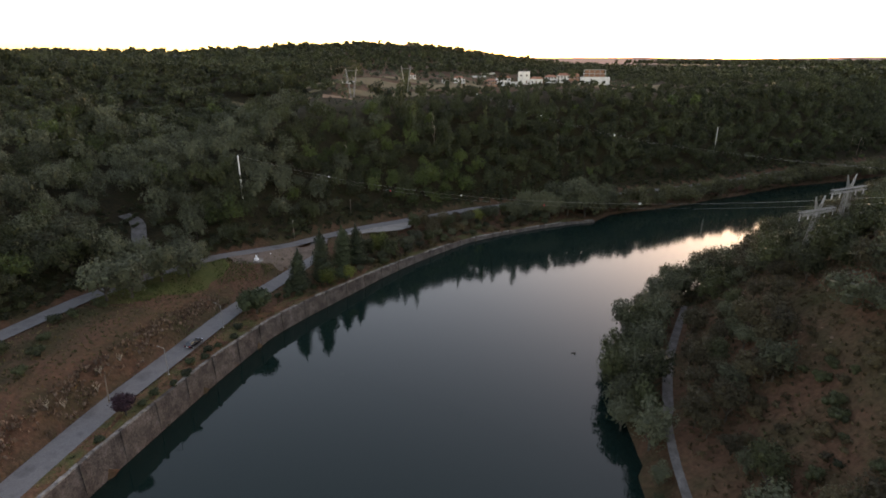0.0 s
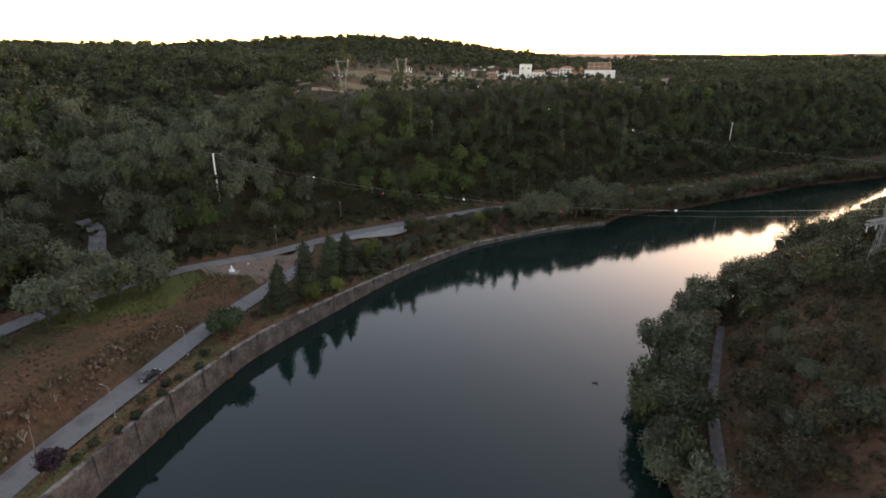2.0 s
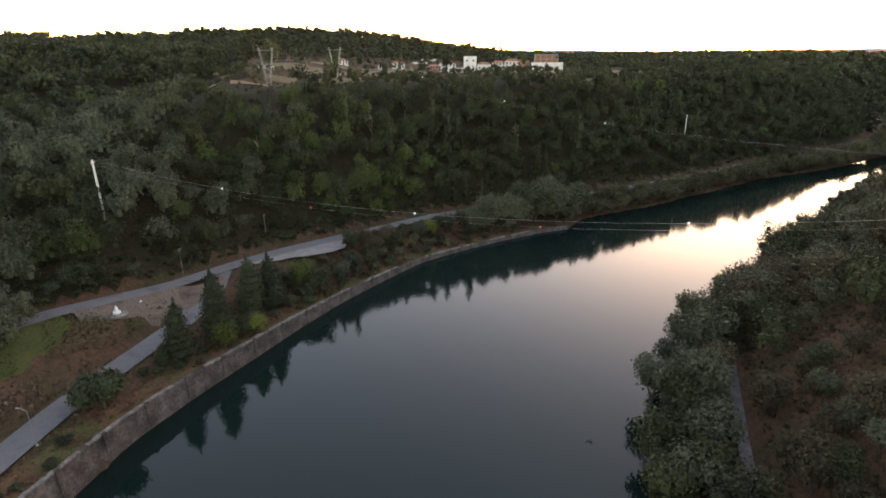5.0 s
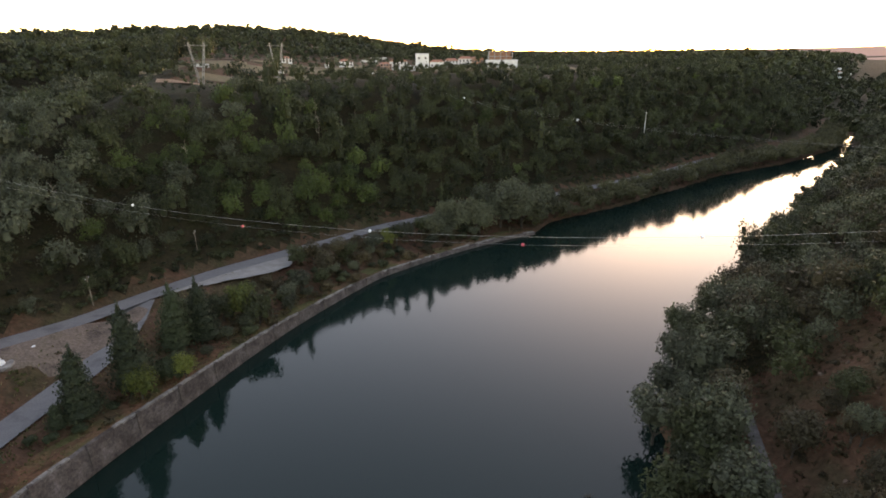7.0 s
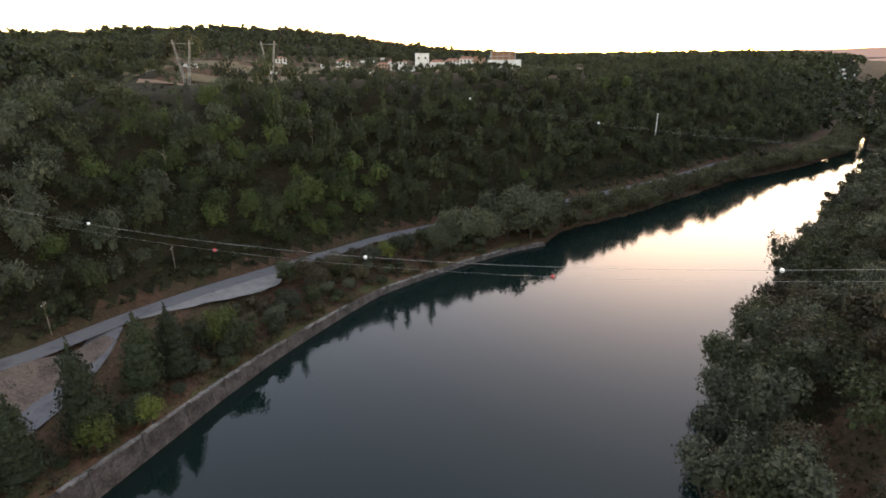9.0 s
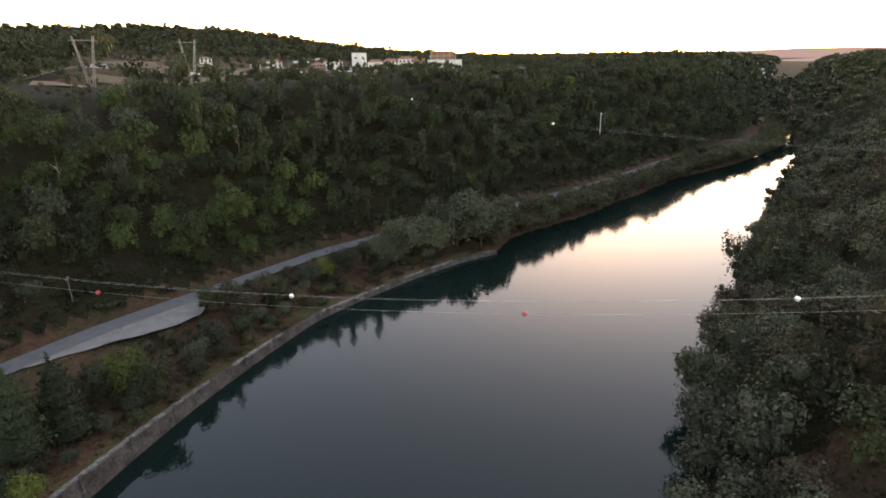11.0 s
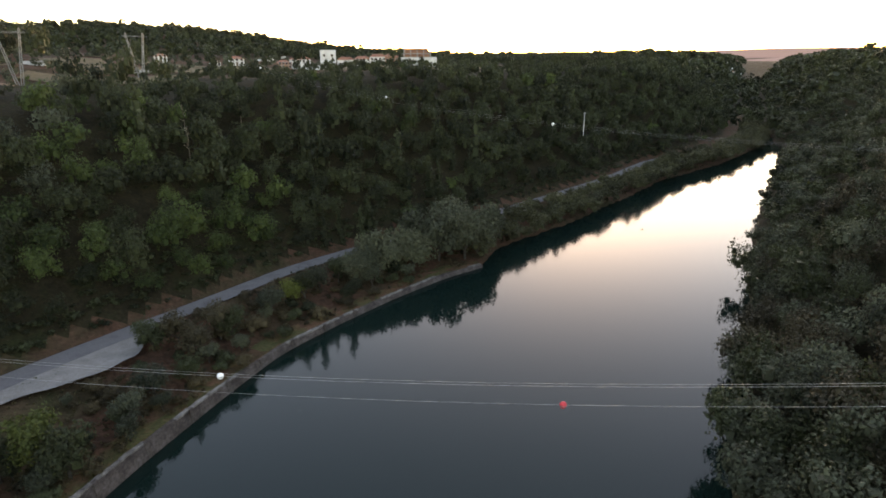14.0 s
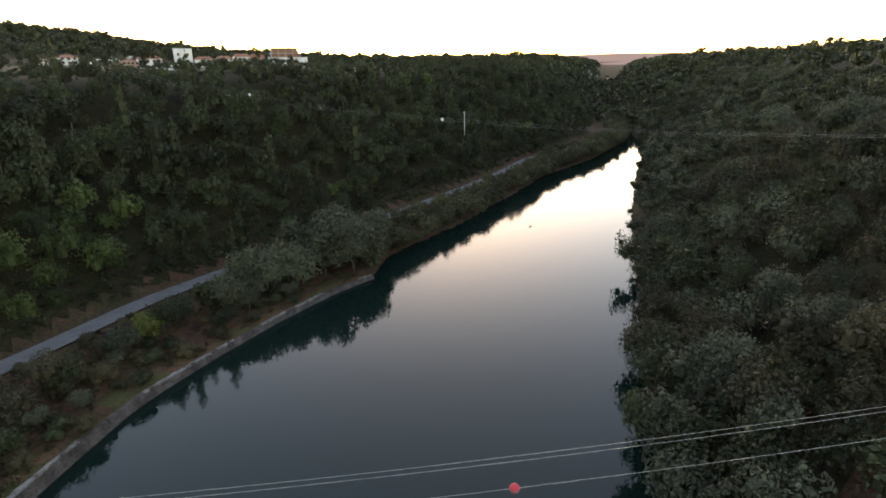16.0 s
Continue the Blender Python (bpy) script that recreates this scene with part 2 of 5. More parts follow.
def ground(p):
    """The height of the land at each point (x, y)."""
    p = np.atleast_2d(np.asarray(p, float))
    dl, sl, wl = along(p, BANK_L)
    dr, sr, _ = along(p, BANK_R)
    du, su, wu = along(p, UPPER)
    dw, sw, ww = along(p, LOWER)
    zw = np.interp(wl, np.arange(len(WALL_Z)), WALL_Z)
    zu = np.interp(wu, np.arange(len(UPPER_Z)), UPPER_Z)
    # left bank: verge between wall and upper road, then the hill
    f = dl / (dl + du + 1e-6)
    low = zw + (zu - zw) * step((f - 0.06) / 0.88)
    k = np.clip((ww > 0.02) * np.exp(-(np.maximum(dw - 3.4, 0) / 2.2) ** 2), 0, 1)
    low = low * (1 - k) + np.interp(ww, np.arange(len(LOWER_Z)), LOWER_Z) * k
    cut = (sw > 0) * step((dw - 3.6) / 3.4) * np.clip((134 - p[:, 1]) / 22, 0, 1) * np.clip(du / 9, 0, 1)
    low = np.minimum(low + 3.4 * cut, np.maximum(low, zu - 0.3))
    gentle = np.clip((p[:, 0] + 125) / 60, 0.45, 1)
    gentle = gentle + (1 - gentle) * np.clip((du - 50) / 150, 0, 1)
    rise = np.interp(du, [0, 3.3, 5, 9, 25, 40, 52, 62, 85, 120, 200, 400, 700, 1500, 4000], [0, 0, 1.0, 4.2, 18, 30.5, 38, 41, 43.5, 47, 51.5, 55, 58, 62, 66])
    high = zu + rise * gentle * (1 + 0.1 * np.clip(p[:, 0] / 60, 0, 1) * np.clip(1 - (du - 85) / 70, 0, 1)) + lumps(p, 60, 3) * np.clip(du / 40 - 0.2, 0, 1) * 1.6
    high += np.clip((du - 100) / 150, 0, 1) * (hill(p, -45, 720, 24, 150, 160) + hill(p, -330, 640, 8, 220) + hill(p, -200, 680, 7, 110) + hill(p, -78, 378, 7, 55, 55) + hill(p, -700, 700, 9, 300))
    left = np.where(su > 0, high, low)
    # right bank: a shelf with the track, then a steep hillside
    rr = np.interp(dr, [0, 3, 8, 13, 20, 38, 60, 80, 150, 300, 700, 3000], [-0.4, 1.8, 6.8, 8.2, 13.0, 28.5, 41, 48, 57, 63, 65, 68])
    right = rr + lumps(p, 45, 5) * np.clip(dr / 30 - 0.5, 0, 1) * 2.0
    bed = np.full(len(p), -3.0)
    return np.where(sl > 0, left, np.where(sr < 0, right, bed)), dl * sl, -dr * sr, du * su


def top(x, y):
    return float(ground([(x, y)])[0][0])


# ---- mesh helpers ----
def mesh_from(name, verts, faces, mats, smooth=False, tone=None):
    """A mesh from arrays: verts (n, 3), faces (m, 3 or 4)."""
    me = bpy.data.meshes.new(name)
    verts, faces = np.asarray(verts, np.float32), np.asarray(faces, np.int32)
    k = faces.shape[1]
    me.vertices.add(len(verts)); me.vertices.foreach_set("co", verts.ravel())
    me.loops.add(faces.size); me.loops.foreach_set("vertex_index", faces.ravel())
    me.polygons.add(len(faces)); me.polygons.foreach_set("loop_start", np.arange(len(faces), dtype=np.int32) * k)
    me.polygons.foreach_set("use_smooth", np.full(len(faces), smooth))
    if tone is not None:
        at = me.attributes.new("tone", "FLOAT", "POINT")
        at.data.foreach_set("value", np.asarray(tone, np.float32))
    me.update(calc_edges=True)
    for m in (mats if isinstance(mats, (list, tuple)) else [mats]):
        me.materials.append(m)
    return me


def part(name, bm, mat, parent=None, label=""):
    """Links a bmesh (or a mesh) as one object under a thing."""
    me = bm
    if isinstance(bm, bmesh.types.BMesh):
        me = bpy.data.meshes.new(name)
        bm.to_mesh(me); bm.free()
        me.materials.append(mat)
    ob = new(name, me)
    if parent is not None:
        ob.parent = parent
    return tagged(ob, label)


def thing(name, at, label, category, group="", turn=0.0):
    e = new(name)
    e.empty_display_size = 0.2
    e.matrix_basis = pose(*at, 0, 0, turn)
    return tagged(e, label, category, group)


def box(bm, cx, cy, cz, sx, sy, sz, m=None, bevel=0.0):
    """A box by its centre and size."""
    r = bmesh.ops.create_cube(bm, size=1.0)
    for v in r["verts"]:
        v.co = Vector((cx + v.co.x * sx, cy + v.co.y * sy, cz + v.co.z * sz))
        if m is not None:
            v.co = m @ v.co
    if bevel:
        es = list({e for v in r["verts"] for e in v.link_edges})
        bmesh.ops.bevel(bm, geom=es, offset=bevel, segments=2, profile=0.5, affect="EDGES")
    return r["verts"]


def rod(bm, a, b, ra, rb=None, sides=8):
    """A tapered rod from a to b."""
    a, b = Vector(a), Vector(b)
    d = b - a
    m = Matrix.Translation((a + b) / 2) @ d.to_track_quat("Z", "Y").to_matrix().to_4x4()
    bmesh.ops.create_cone(bm, cap_ends=True, segments=sides, radius1=ra, radius2=ra if rb is None else rb, depth=d.length, matrix=m)


def ball(bm, at, r, sub=2, squash=1.0):
    bmesh.ops.create_icosphere(bm, subdivisions=sub, radius=r, matrix=Matrix.Translation(at) @ Matrix.Diagonal((1, 1, squash, 1)))


def resample(line, zs, gap):
    """Points every gap metres along a line, with heights."""
    d = np.r_[0, np.cumsum(np.hypot(*np.diff(line, axis=0).T))]
    s = np.arange(0, d[-1], gap)
    p = np.c_[np.interp(s, d, line[:, 0]), np.interp(s, d, line[:, 1])]
    for _ in range(int(10 / gap) + 2):
        p[1:-1] = (p[:-2] + 2 * p[1:-1] + p[2:]) / 4
    return p, np.interp(s, d, zs)


def normals(p):
    t = np.gradient(p, axis=0)
    t /= np.hypot(*t.T)[:, None]
    return np.c_[-t[:, 1], t[:, 0]]


def strip(name, p, offs, zfun, mat):
    """A band along a line: offs are the sideways offsets (arrays or numbers), zfun(points, i) their heights."""
    nn = normals(p)
    rows = []
    for i, o in enumerate(offs):
        q = p + nn * (np.asarray(o) * np.ones(len(p)))[:, None]
        rows.append(np.c_[q, zfun(q, i)])
    v = np.stack(rows, 1)
    n1, n2 = v.shape[:2]
    idx = np.arange(n1 * n2).reshape(n1, n2)
    f = np.stack([idx[:-1, :-1], idx[1:, :-1], idx[1:, 1:], idx[:-1, 1:]], -1).reshape(-1, 4)[:, ::-1]
    return mesh_from(name, v.reshape(-1, 3), f, mat, smooth=True)


# ---- the land ----
def graded(a, b, fine, far_a, far_b, grow=1.16):
    mid = list(np.arange(a, b + fine, fine))
    s, v = fine, mid[-1]
    while v < far_b:
        s *= grow; v += s; mid.append(v)
    s, v = fine, mid[0]
    while v > far_a:
        s *= grow; v -= s; mid.insert(0, v)
    return np.array(mid)


gx, gy = graded(-140, 350, 2.8, -4200, 4200), graded(30, 450, 2.8, -700, 4600)
XX, YY = np.meshgrid(gx, gy, indexing="ij")
flat = np.c_[XX.ravel(), YY.ravel()]
zz, d_l, d_r, d_u = ground(flat)
dlo, _, wlo = along(flat, LOWER)
near_road = (np.abs(d_u) < 4.5) | ((dlo < 4.5) & (wlo > 0.02)) | (along(flat, DIRT)[0] < 4.0) | (along(flat, SIDE)[0] < 4.5)
zz = zz - 0.25 * near_road
zz[(d_l > 0) & (d_l < 1.2)] = -1.0
zz += (rng.random(len(zz)) - 0.5) * 0.5 * ((~near_road) & (zz > 0.5))
idx = np.arange(len(flat)).reshape(len(gx), len(gy))
quads = np.stack([idx[:-1, :-1], idx[1:, :-1], idx[1:, 1:], idx[:-1, 1:]], -1).reshape(-1, 4)
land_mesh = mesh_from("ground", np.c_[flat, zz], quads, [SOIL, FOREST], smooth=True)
mid_u, mid_r = d_u[quads].mean(1), d_r[quads].mean(1)
mid_x, mid_y = flat[quads].mean(1).T
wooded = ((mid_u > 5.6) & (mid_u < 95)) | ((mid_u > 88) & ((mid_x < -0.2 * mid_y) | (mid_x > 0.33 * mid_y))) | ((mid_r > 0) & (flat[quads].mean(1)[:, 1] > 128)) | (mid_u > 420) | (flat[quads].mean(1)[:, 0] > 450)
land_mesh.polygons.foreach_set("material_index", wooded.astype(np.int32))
land = new("ground", land_mesh)
tagged(land, "dry brown and olive hillside ground of the river valley", "ground", kind="structure")

wx = np.array([-4200, -200, -80, 0, 100, 200, 400, 800, 4200.0]); wy = np.array([-700, -100, 50, 150, 250, 350, 450, 900, 4600.0])
WXX, WYY = np.meshgrid(wx, wy, indexing="ij")
wi = np.arange(81).reshape(9, 9)
wq = np.stack([wi[:-1, :-1], wi[1:, :-1], wi[1:, 1:], wi[:-1, 1:]], -1).reshape(-1, 4)
tagged(new("water", mesh_from("water", np.c_[WXX.ravel(), WYY.ravel(), np.zeros(81)], wq, WATER)), "calm dark teal river mirroring the evening sky", "water", kind="structure")

# roads
up, upz = resample(UPPER[:20], UPPER_Z[:20], 2.0)
keep = (up[:, 1] > -20) & (up[:, 0] < 230)
up, upz = up[keep], upz[keep]
tagged(new("road", strip("road", up, [-2.5, 0.0, 2.5], lambda q, i: upz + (0.12 if i == 1 else 0.08), ASPHALT)), "narrow grey asphalt road along the hill foot", "road", kind="structure")
lo, loz = resample(LOWER, LOWER_Z, 2.0)
tagged(new("road", strip("road_lower", lo, [-2.7, 0.0, 2.7], lambda q, i: loz + (0.16 if i == 1 else 0.12), ASPHALT)), "grey asphalt riverside road above the retaining wall", "road", kind="structure")
lot = resample(np.array([(-41, 186), (-31, 197), (-19, 208.5), (-14, 212.3)]), np.array([8.8, 8.2, 7.2, 7.0]), 1.0)
lu = np.linspace(0, 1, len(lot[0]))
lw = 7.6 * np.clip(lu * 1.7, 0, 1) * np.clip((1 - lu) * 5, 0, 1) ** 0.6 + 0.25 * np.sin(lu * 31)
tagged(new("pavement", strip("lot", lot[0], [-2.7 - lw, -2.7 - lw / 2, -2.1], lambda q, i: lot[1] + 0.07, GRAVEL)), "pale gravel lay-by beside the road", "lay-by", kind="structure")
di, diz = resample(DIRT, np.zeros(len(DIRT)), 2.0)
tagged(new("road", strip("dirt_track", di, [-1.35 + np.linspace(0, 0.6, len(di)), 0, 1.35 - np.linspace(0, 0.6, len(di))], lambda q, i: ground(di)[0] + 0.18, TRACK)), "pale dirt track on the steep scrub slope", "track", kind="structure")
sd, sdz = resample(SIDE, np.zeros(len(SIDE)), 2.0)
tagged(new("road", strip("side_track", sd, [-2.0, 0, 2.0], lambda q, i: ground(sd)[0] + 0.3, TRACK)), "pale side lane climbing into the woods", "track", kind="structure")

lawn, _ = resample(UPPER[3:6], UPPER_Z[3:6], 1.5)
taper = np.sin(np.linspace(0.05, 1, len(lawn)) * 3.0) ** 0.5
tagged(new("ground", strip("lawn", lawn, [-2.9] + [-2.9 - 2.2 * k * taper for k in range(1, 7)], lambda q, i: ground(q)[0] + (0.32 if i < 6 else -0.4), LAWN)), "green grass strip between the road and the knoll", "lawn", kind="structure")

knoll, _ = resample(np.array([(-66.5, 154), (-59.6, 160.5), (-51, 171), (-45, 180.5)]), np.zeros(4), 1.5)
kt = np.sin(np.linspace(0.08, 1, len(knoll)) * 3.0) ** 0.5
tagged(new("ground", strip("knoll", knoll, [-2.9, -2.9 - 3.0 * kt, -2.9 - 6.5 * kt, -2.9 - 9.5 * kt], lambda q, i: ground(q)[0] + (0.38 if i < 3 else -0.4), KNOLL)), "bare pinkish dirt knoll between the two roads", "bare ground", kind="structure")

# retaining wall: battered face, broad top, with a verge strip behind it
wp, wz = resample(BANK_L[1:16], WALL_Z[1:16], 1.5)
jag = lumps(wp, 9, 11) * 0.12 + (rng.random(len(wp)) - 0.5) * 0.10
wall = new("wall_river", strip("wall_river", wp, [-0.15, 0.0, 0.35, 0.40, 1.25, 1.30],
           lambda q, i: [np.full(len(wp), -1.5), np.full(len(wp), 0.15), wz - 0.25, wz + jag, wz + jag - 0.05, np.full(len(wp), -1.5)][i], MASONRY))
for pl in wall.data.polygons:
    pl.use_smooth = False
tagged(wall, "old weathered stone retaining wall rising from the river", "retaining wall", kind="structure")
tagged(new("ground", strip("verge", wp, [1.22, 2.2, 3.4, 4.8, 6.2], lambda q, i: np.where(i == 0, wz - 0.12, np.maximum(ground(q)[0] + 0.05, wz - 0.3) - (0.5 if i == 4 else 0)), VERGE)),
       "reddish verge with patchy grass behind the wall", "verge", kind="structure")

# ---- trees ----
def cube_sphere():
    """A rough hull of 6 quads."""
    v, f = [], []
    for ax in range(3):
        for sg in (-1, 1):
            b0 = len(v)
            for i, j in ((-1, -1), (1, -1), (1, 1), (-1, 1)):
                c = [0.0, 0.0, 0.0]
                c[ax], c[(ax + 1) % 3], c[(ax + 2) % 3] = sg * 1.25, i, j
                v.append(Vector(c).normalized())
            q = [b0, b0 + 1, b0 + 2, b0 + 3]
            f.append(q if sg > 0 else q[::-1])
    return np.array(v), np.array(f)


HULL = cube_sphere()


def round_hull():
    """A smoother hull: a small faceted ball of quads."""
    v, f, rings, segs = [], [], 4, 7
    for i in range(rings + 1):
        a = math.pi * (0.06 + 0.88 * i / rings)
        for j in range(segs):
            b_ = 6.283 * (j + 0.5 * (i % 2)) / segs
            v.append((math.sin(a) * math.cos(b_), math.sin(a) * math.sin(b_), math.cos(a)))
    for i in range(rings):
        for j in range(segs):
            k = (j + 1) % segs
            f.append((i * segs + j, (i + 1) * segs + j, (i + 1) * segs + k, i * segs + k))
    return np.array(v), np.array(f)


BALL = round_hull()


def lobes_round(r, n, wide, tall, base, spread=0.55):
    """Rounded lobes that make up a broad crown."""
    out = [(0, 0, base + tall * 0.5, wide * 0.62, wide * 0.62, tall * 0.48)]
    for i in range(n):
        a = 6.283 * (i + r.uniform(-0.3, 0.3)) / n
        d, s = wide * r.uniform(spread * 0.7, spread * 1.15), r.uniform(0.34, 0.52)
        out.append((d * math.cos(a), d * math.sin(a), base + tall * r.uniform(0.28, 0.78), wide * s, wide * s, tall * s * 0.72))
    return out


def lobes_cone(r, n, wide, tall, base):
    """Stacked lobes that narrow to a pointed top."""
    out = []
    for i in range(n):
        f = i / (n - 1)
        w = wide * (1.0 - f) ** 0.62 * (0.85 + 0.3 * r.random()) + 0.12 * wide
        out.append((r.uniform(-.1, .1) * wide, r.uniform(-.1, .1) * wide, base + tall * (0.08 + 0.88 * f), w, w, tall / n * 1.25))
    return out


def leaves(r, lobes, n, size, core=0.62, ragged=0.14, hull=None):
    """Leaf clumps over the lobes, with a small dark hull inside each lobe."""
    L = np.array(lobes)
    area = L[:, 3] * L[:, 5]
    pick = r.choice(len(L), n, p=area / area.sum())
    d = r.normal(size=(n, 3))
    d[:, 2] = np.where(d[:, 2] < -0.4, -d[:, 2], d[:, 2])
    d /= np.linalg.norm(d, axis=1)[:, None]
    c = L[pick, :3] + d * L[pick, 3:] * (0.93 + ragged * r.normal(size=(n, 1)))
    nrm = d + r.normal(size=(n, 3)) * 0.55
    nrm /= np.linalg.norm(nrm, axis=1)[:, None]
    u = np.cross(nrm, r.normal(size=(n, 3)))
    u /= np.linalg.norm(u, axis=1)[:, None]
    w = np.cross(nrm, u)
    s = size * r.uniform(0.55, 1.35, (n, 1))
    a, b2, bend = r.uniform(0.6, 1.1, (n, 1)), r.uniform(0.45, 0.95, (n, 1)), r.uniform(0.1, 0.45, (n, 1))
    v = np.stack([c + u * s * a, c + w * s * b2 - nrm * s * bend, c - u * s * a * 0.9, c - w * s * b2 - nrm * s * bend], 1).reshape(-1, 3)
    f = np.arange(n * 4).reshape(n, 4)
    vs, fs, k = [v], [f], len(v)
    for q in L:
        hv, hf = hull or HULL
        h = hv * q[3:] * core + q[:3]
        vs.append(h); fs.append(hf + k); k += len(h)
    return np.concatenate(vs), np.concatenate(fs)


def grow(name, spots, kinds, mat, label, category="woods", squash=(0.85, 1.2)):
    """Many trees in one mesh: each spot (x, y, z, size) takes one of the crowns."""
    r = np.random.default_rng(len(spots))
    spots = np.asarray(spots, float)
    if not len(spots):
        return None
    vs, fs, ts, k = [], [], [], 0
    which = r.integers(0, len(kinds), len(spots))
    for j, (v, f) in enumerate(kinds):
        sp = spots[which == j]
        if not len(sp):
            continue
        a = r.uniform(0, 6.283, len(sp))
        c, s = np.cos(a)[:, None], np.sin(a)[:, None]
        sz, tall = sp[:, 3:4], sp[:, 3:4] * r.uniform(*squash, (len(sp), 1))
        x = (v[None, :, 0] * c - v[None, :, 1] * s) * sz + sp[:, 0:1]
        y = (v[None, :, 0] * s + v[None, :, 1] * c) * sz + sp[:, 1:2]
        z = v[None, :, 2] * tall + sp[:, 2:3]
        vs.append(np.stack([x, y, z], -1).reshape(-1, 3))
        fs.append((f[None] + (np.arange(len(sp)) * len(v))[:, None, None]).reshape(-1, 4) + k)
        ts.append(np.repeat(r.random(len(sp)), len(v)))
        k += len(sp) * len(v)
    ob = new(name, mesh_from(name, np.concatenate(vs), np.concatenate(fs), mat, tone=np.concatenate(ts)))
    return tagged(ob, label, category, kind="stuff")


r0 = np.random.default_rng(21)
# crowns of size 1 (about 1 m across a radius), stretched when planted
MID = [leaves(r0, lobes_round(r0, 6, 1.0, 1.5, 0.25, 0.6), 300, 0.094, core=0.5) for _ in range(8)]
NEARMID = [leaves(r0, lobes_round(r0, 7, 1.0, 1.5, 0.25, 0.6), 640, 0.064, core=0.42) for _ in range(8)]
SPIRE = [leaves(r0, lobes_cone(r0, 5, 0.75, 2.9, 0.1), 120, 0.16) for _ in range(3)]
FAR = [leaves(r0, lobes_round(r0, 2, 1.0, 1.6, 0.1), 60, 0.21) for _ in range(5)]
FARMID = [leaves(r0, lobes_round(r0, 4, 1.0, 1.5, 0.25, 0.6), 120, 0.155) for _ in range(6)]
THIN = [leaves(r0, lobes_round(r0, 1, 1.0, 1.6, 0.1), 24, 0.38) for _ in range(5)]


def scatter(x0, x1, y0, y1, gap, seed):
    r = np.random.default_rng(seed)
    x, y = np.meshgrid(np.arange(x0, x1, gap), np.arange(y0, y1, gap))
    p = np.c_[x.ravel(), y.ravel()]
    return p + (r.random(p.shape) - 0.5) * gap * 1.1, r


FIELDS = [(-55, 290, 7.5, 6, 12), (-74, 297, 7, 6, 8), (-30, 330, 26, 9, 5), (60, 395, 40, 12, 8), (120, 400, 36, 14, -5), (-95, 320, 26, 9, 15), (-10, 372, 40, 14, 5),
          (-70, 372, 30, 13, 10), (-20, 415, 45, 12, 4)]


def in_fields(p, grow_by=0.0):
    hit = np.zeros(len(p), bool)
    for x, y, a, b2, turn in FIELDS:
        c, s = math.cos(radians(turn)), math.sin(radians(turn))
        u, v = (p[:, 0] - x) * c + (p[:, 1] - y) * s, -(p[:, 0] - x) * s + (p[:, 1] - y) * c
        hit |= (np.abs(u) < a + grow_by) & (np.abs(v) < b2 + grow_by)
    return hit


# hillside woods above the upper road
p, r = scatter(-190, 430, 80, 520, 5.1, 31)
z, dl, dr, du = ground(p)
ok = (du > 4.8) & (du < 112) & (along(p, SIDE)[0] > 4) & (along(p - (4, -6), SIDE)[0] > 4.5) & ~in_fields(p, 2)
p, z, du = p[ok], z[ok], du[ok]
pick = lumps(p, 55, 8) + r.normal(size=len(p)) * 0.45
grey = (pick > 0.5) & (p[:, 0] < -30) | ((p[:, 0] < -58) & (pick > -0.3)) | ((p[:, 0] < -30) & (du > 55) & (pick > -0.2))
lime = (np.hypot((p[:, 0] + 14) / 1.3, p[:, 1] - 230) < 34) & (r.random(len(p)) < 0.45) | (r.random(len(p)) < 0.04)
size = r.uniform(2.4, 4.7, len(p)) * np.where(du < 8, 0.7, 1.0) * np.where((du > 62) & (p[:, 0] > -60), 0.62, 1.0) * np.where((du > 50) & (p[:, 0] > -40), 0.7, 1.0) * np.where((np.abs(p[:, 0] + 57) < 21) & (p[:, 1] > 247), 0.36, 1.0)
thin = r.random(len(p)) > np.clip((du - 78) / 60, 0, 0.55)
for mask, mat, kinds, lab in ((~grey & ~lime, WOOD_LEAF, MID + SPIRE[:1], "dense dark green mixed wood covering the hillside"), (grey & ~lime, GREY_LEAF, MID, "grey-green broadleaf wood on the hillside"),
                              (lime, LUSH_LEAF, MID, "fresh green broadleaf trees scattered in the hillside wood")):
    off = np.hypot(p[:, 0] - 8, p[:, 1] - 85)
    for lo_, hi_, kk in ((0, 165, NEARMID), (165, 225, kinds), (225, 9999, FARMID)):
        m = mask & thin & (off >= lo_) & (off < hi_)
        grow("woods", np.c_[p[m], z[m] + 0.25 * size[m], size[m]], kk, mat, lab, squash=(1.05, 1.6))

# plateau and far hills: thinner, coarser woods
p, r = scatter(-600, 540, 180, 860, 10.4, 33)
z, dl, dr, du = ground(p)
pl = (du > 105) & ~in_fields(p, 1) & (along(p, UPPER)[1] > 0)
clear = (p[:, 0] / p[:, 1] > -0.25) & (p[:, 0] / p[:, 1] < 0.33) & (p[:, 1] > 280) & (p[:, 1] < 490)
ok = pl & (~clear | (r.random(len(p)) < 0.15)) 
far_size = r.uniform(2.8, 5.2, len(p)) * np.where((p[:, 0] / p[:, 1] > -0.25) & (p[:, 0] / p[:, 1] < 0.5) & (p[:, 1] < 560), 0.6, 1.0)
q_, r_q = scatter(-420, -30, 150, 560, 7.0, 34)
zq, _, _, duq = ground(q_)
okq = (duq > 95) & (q_[:, 0] / q_[:, 1] < -0.2) & ~in_fields(q_, 2)
grow("woods", np.c_[q_[okq], zq[okq], r_q.uniform(2.8, 4.8, okq.sum())], FARMID, WOOD_LEAF, "dark wood closing over the far hillside")
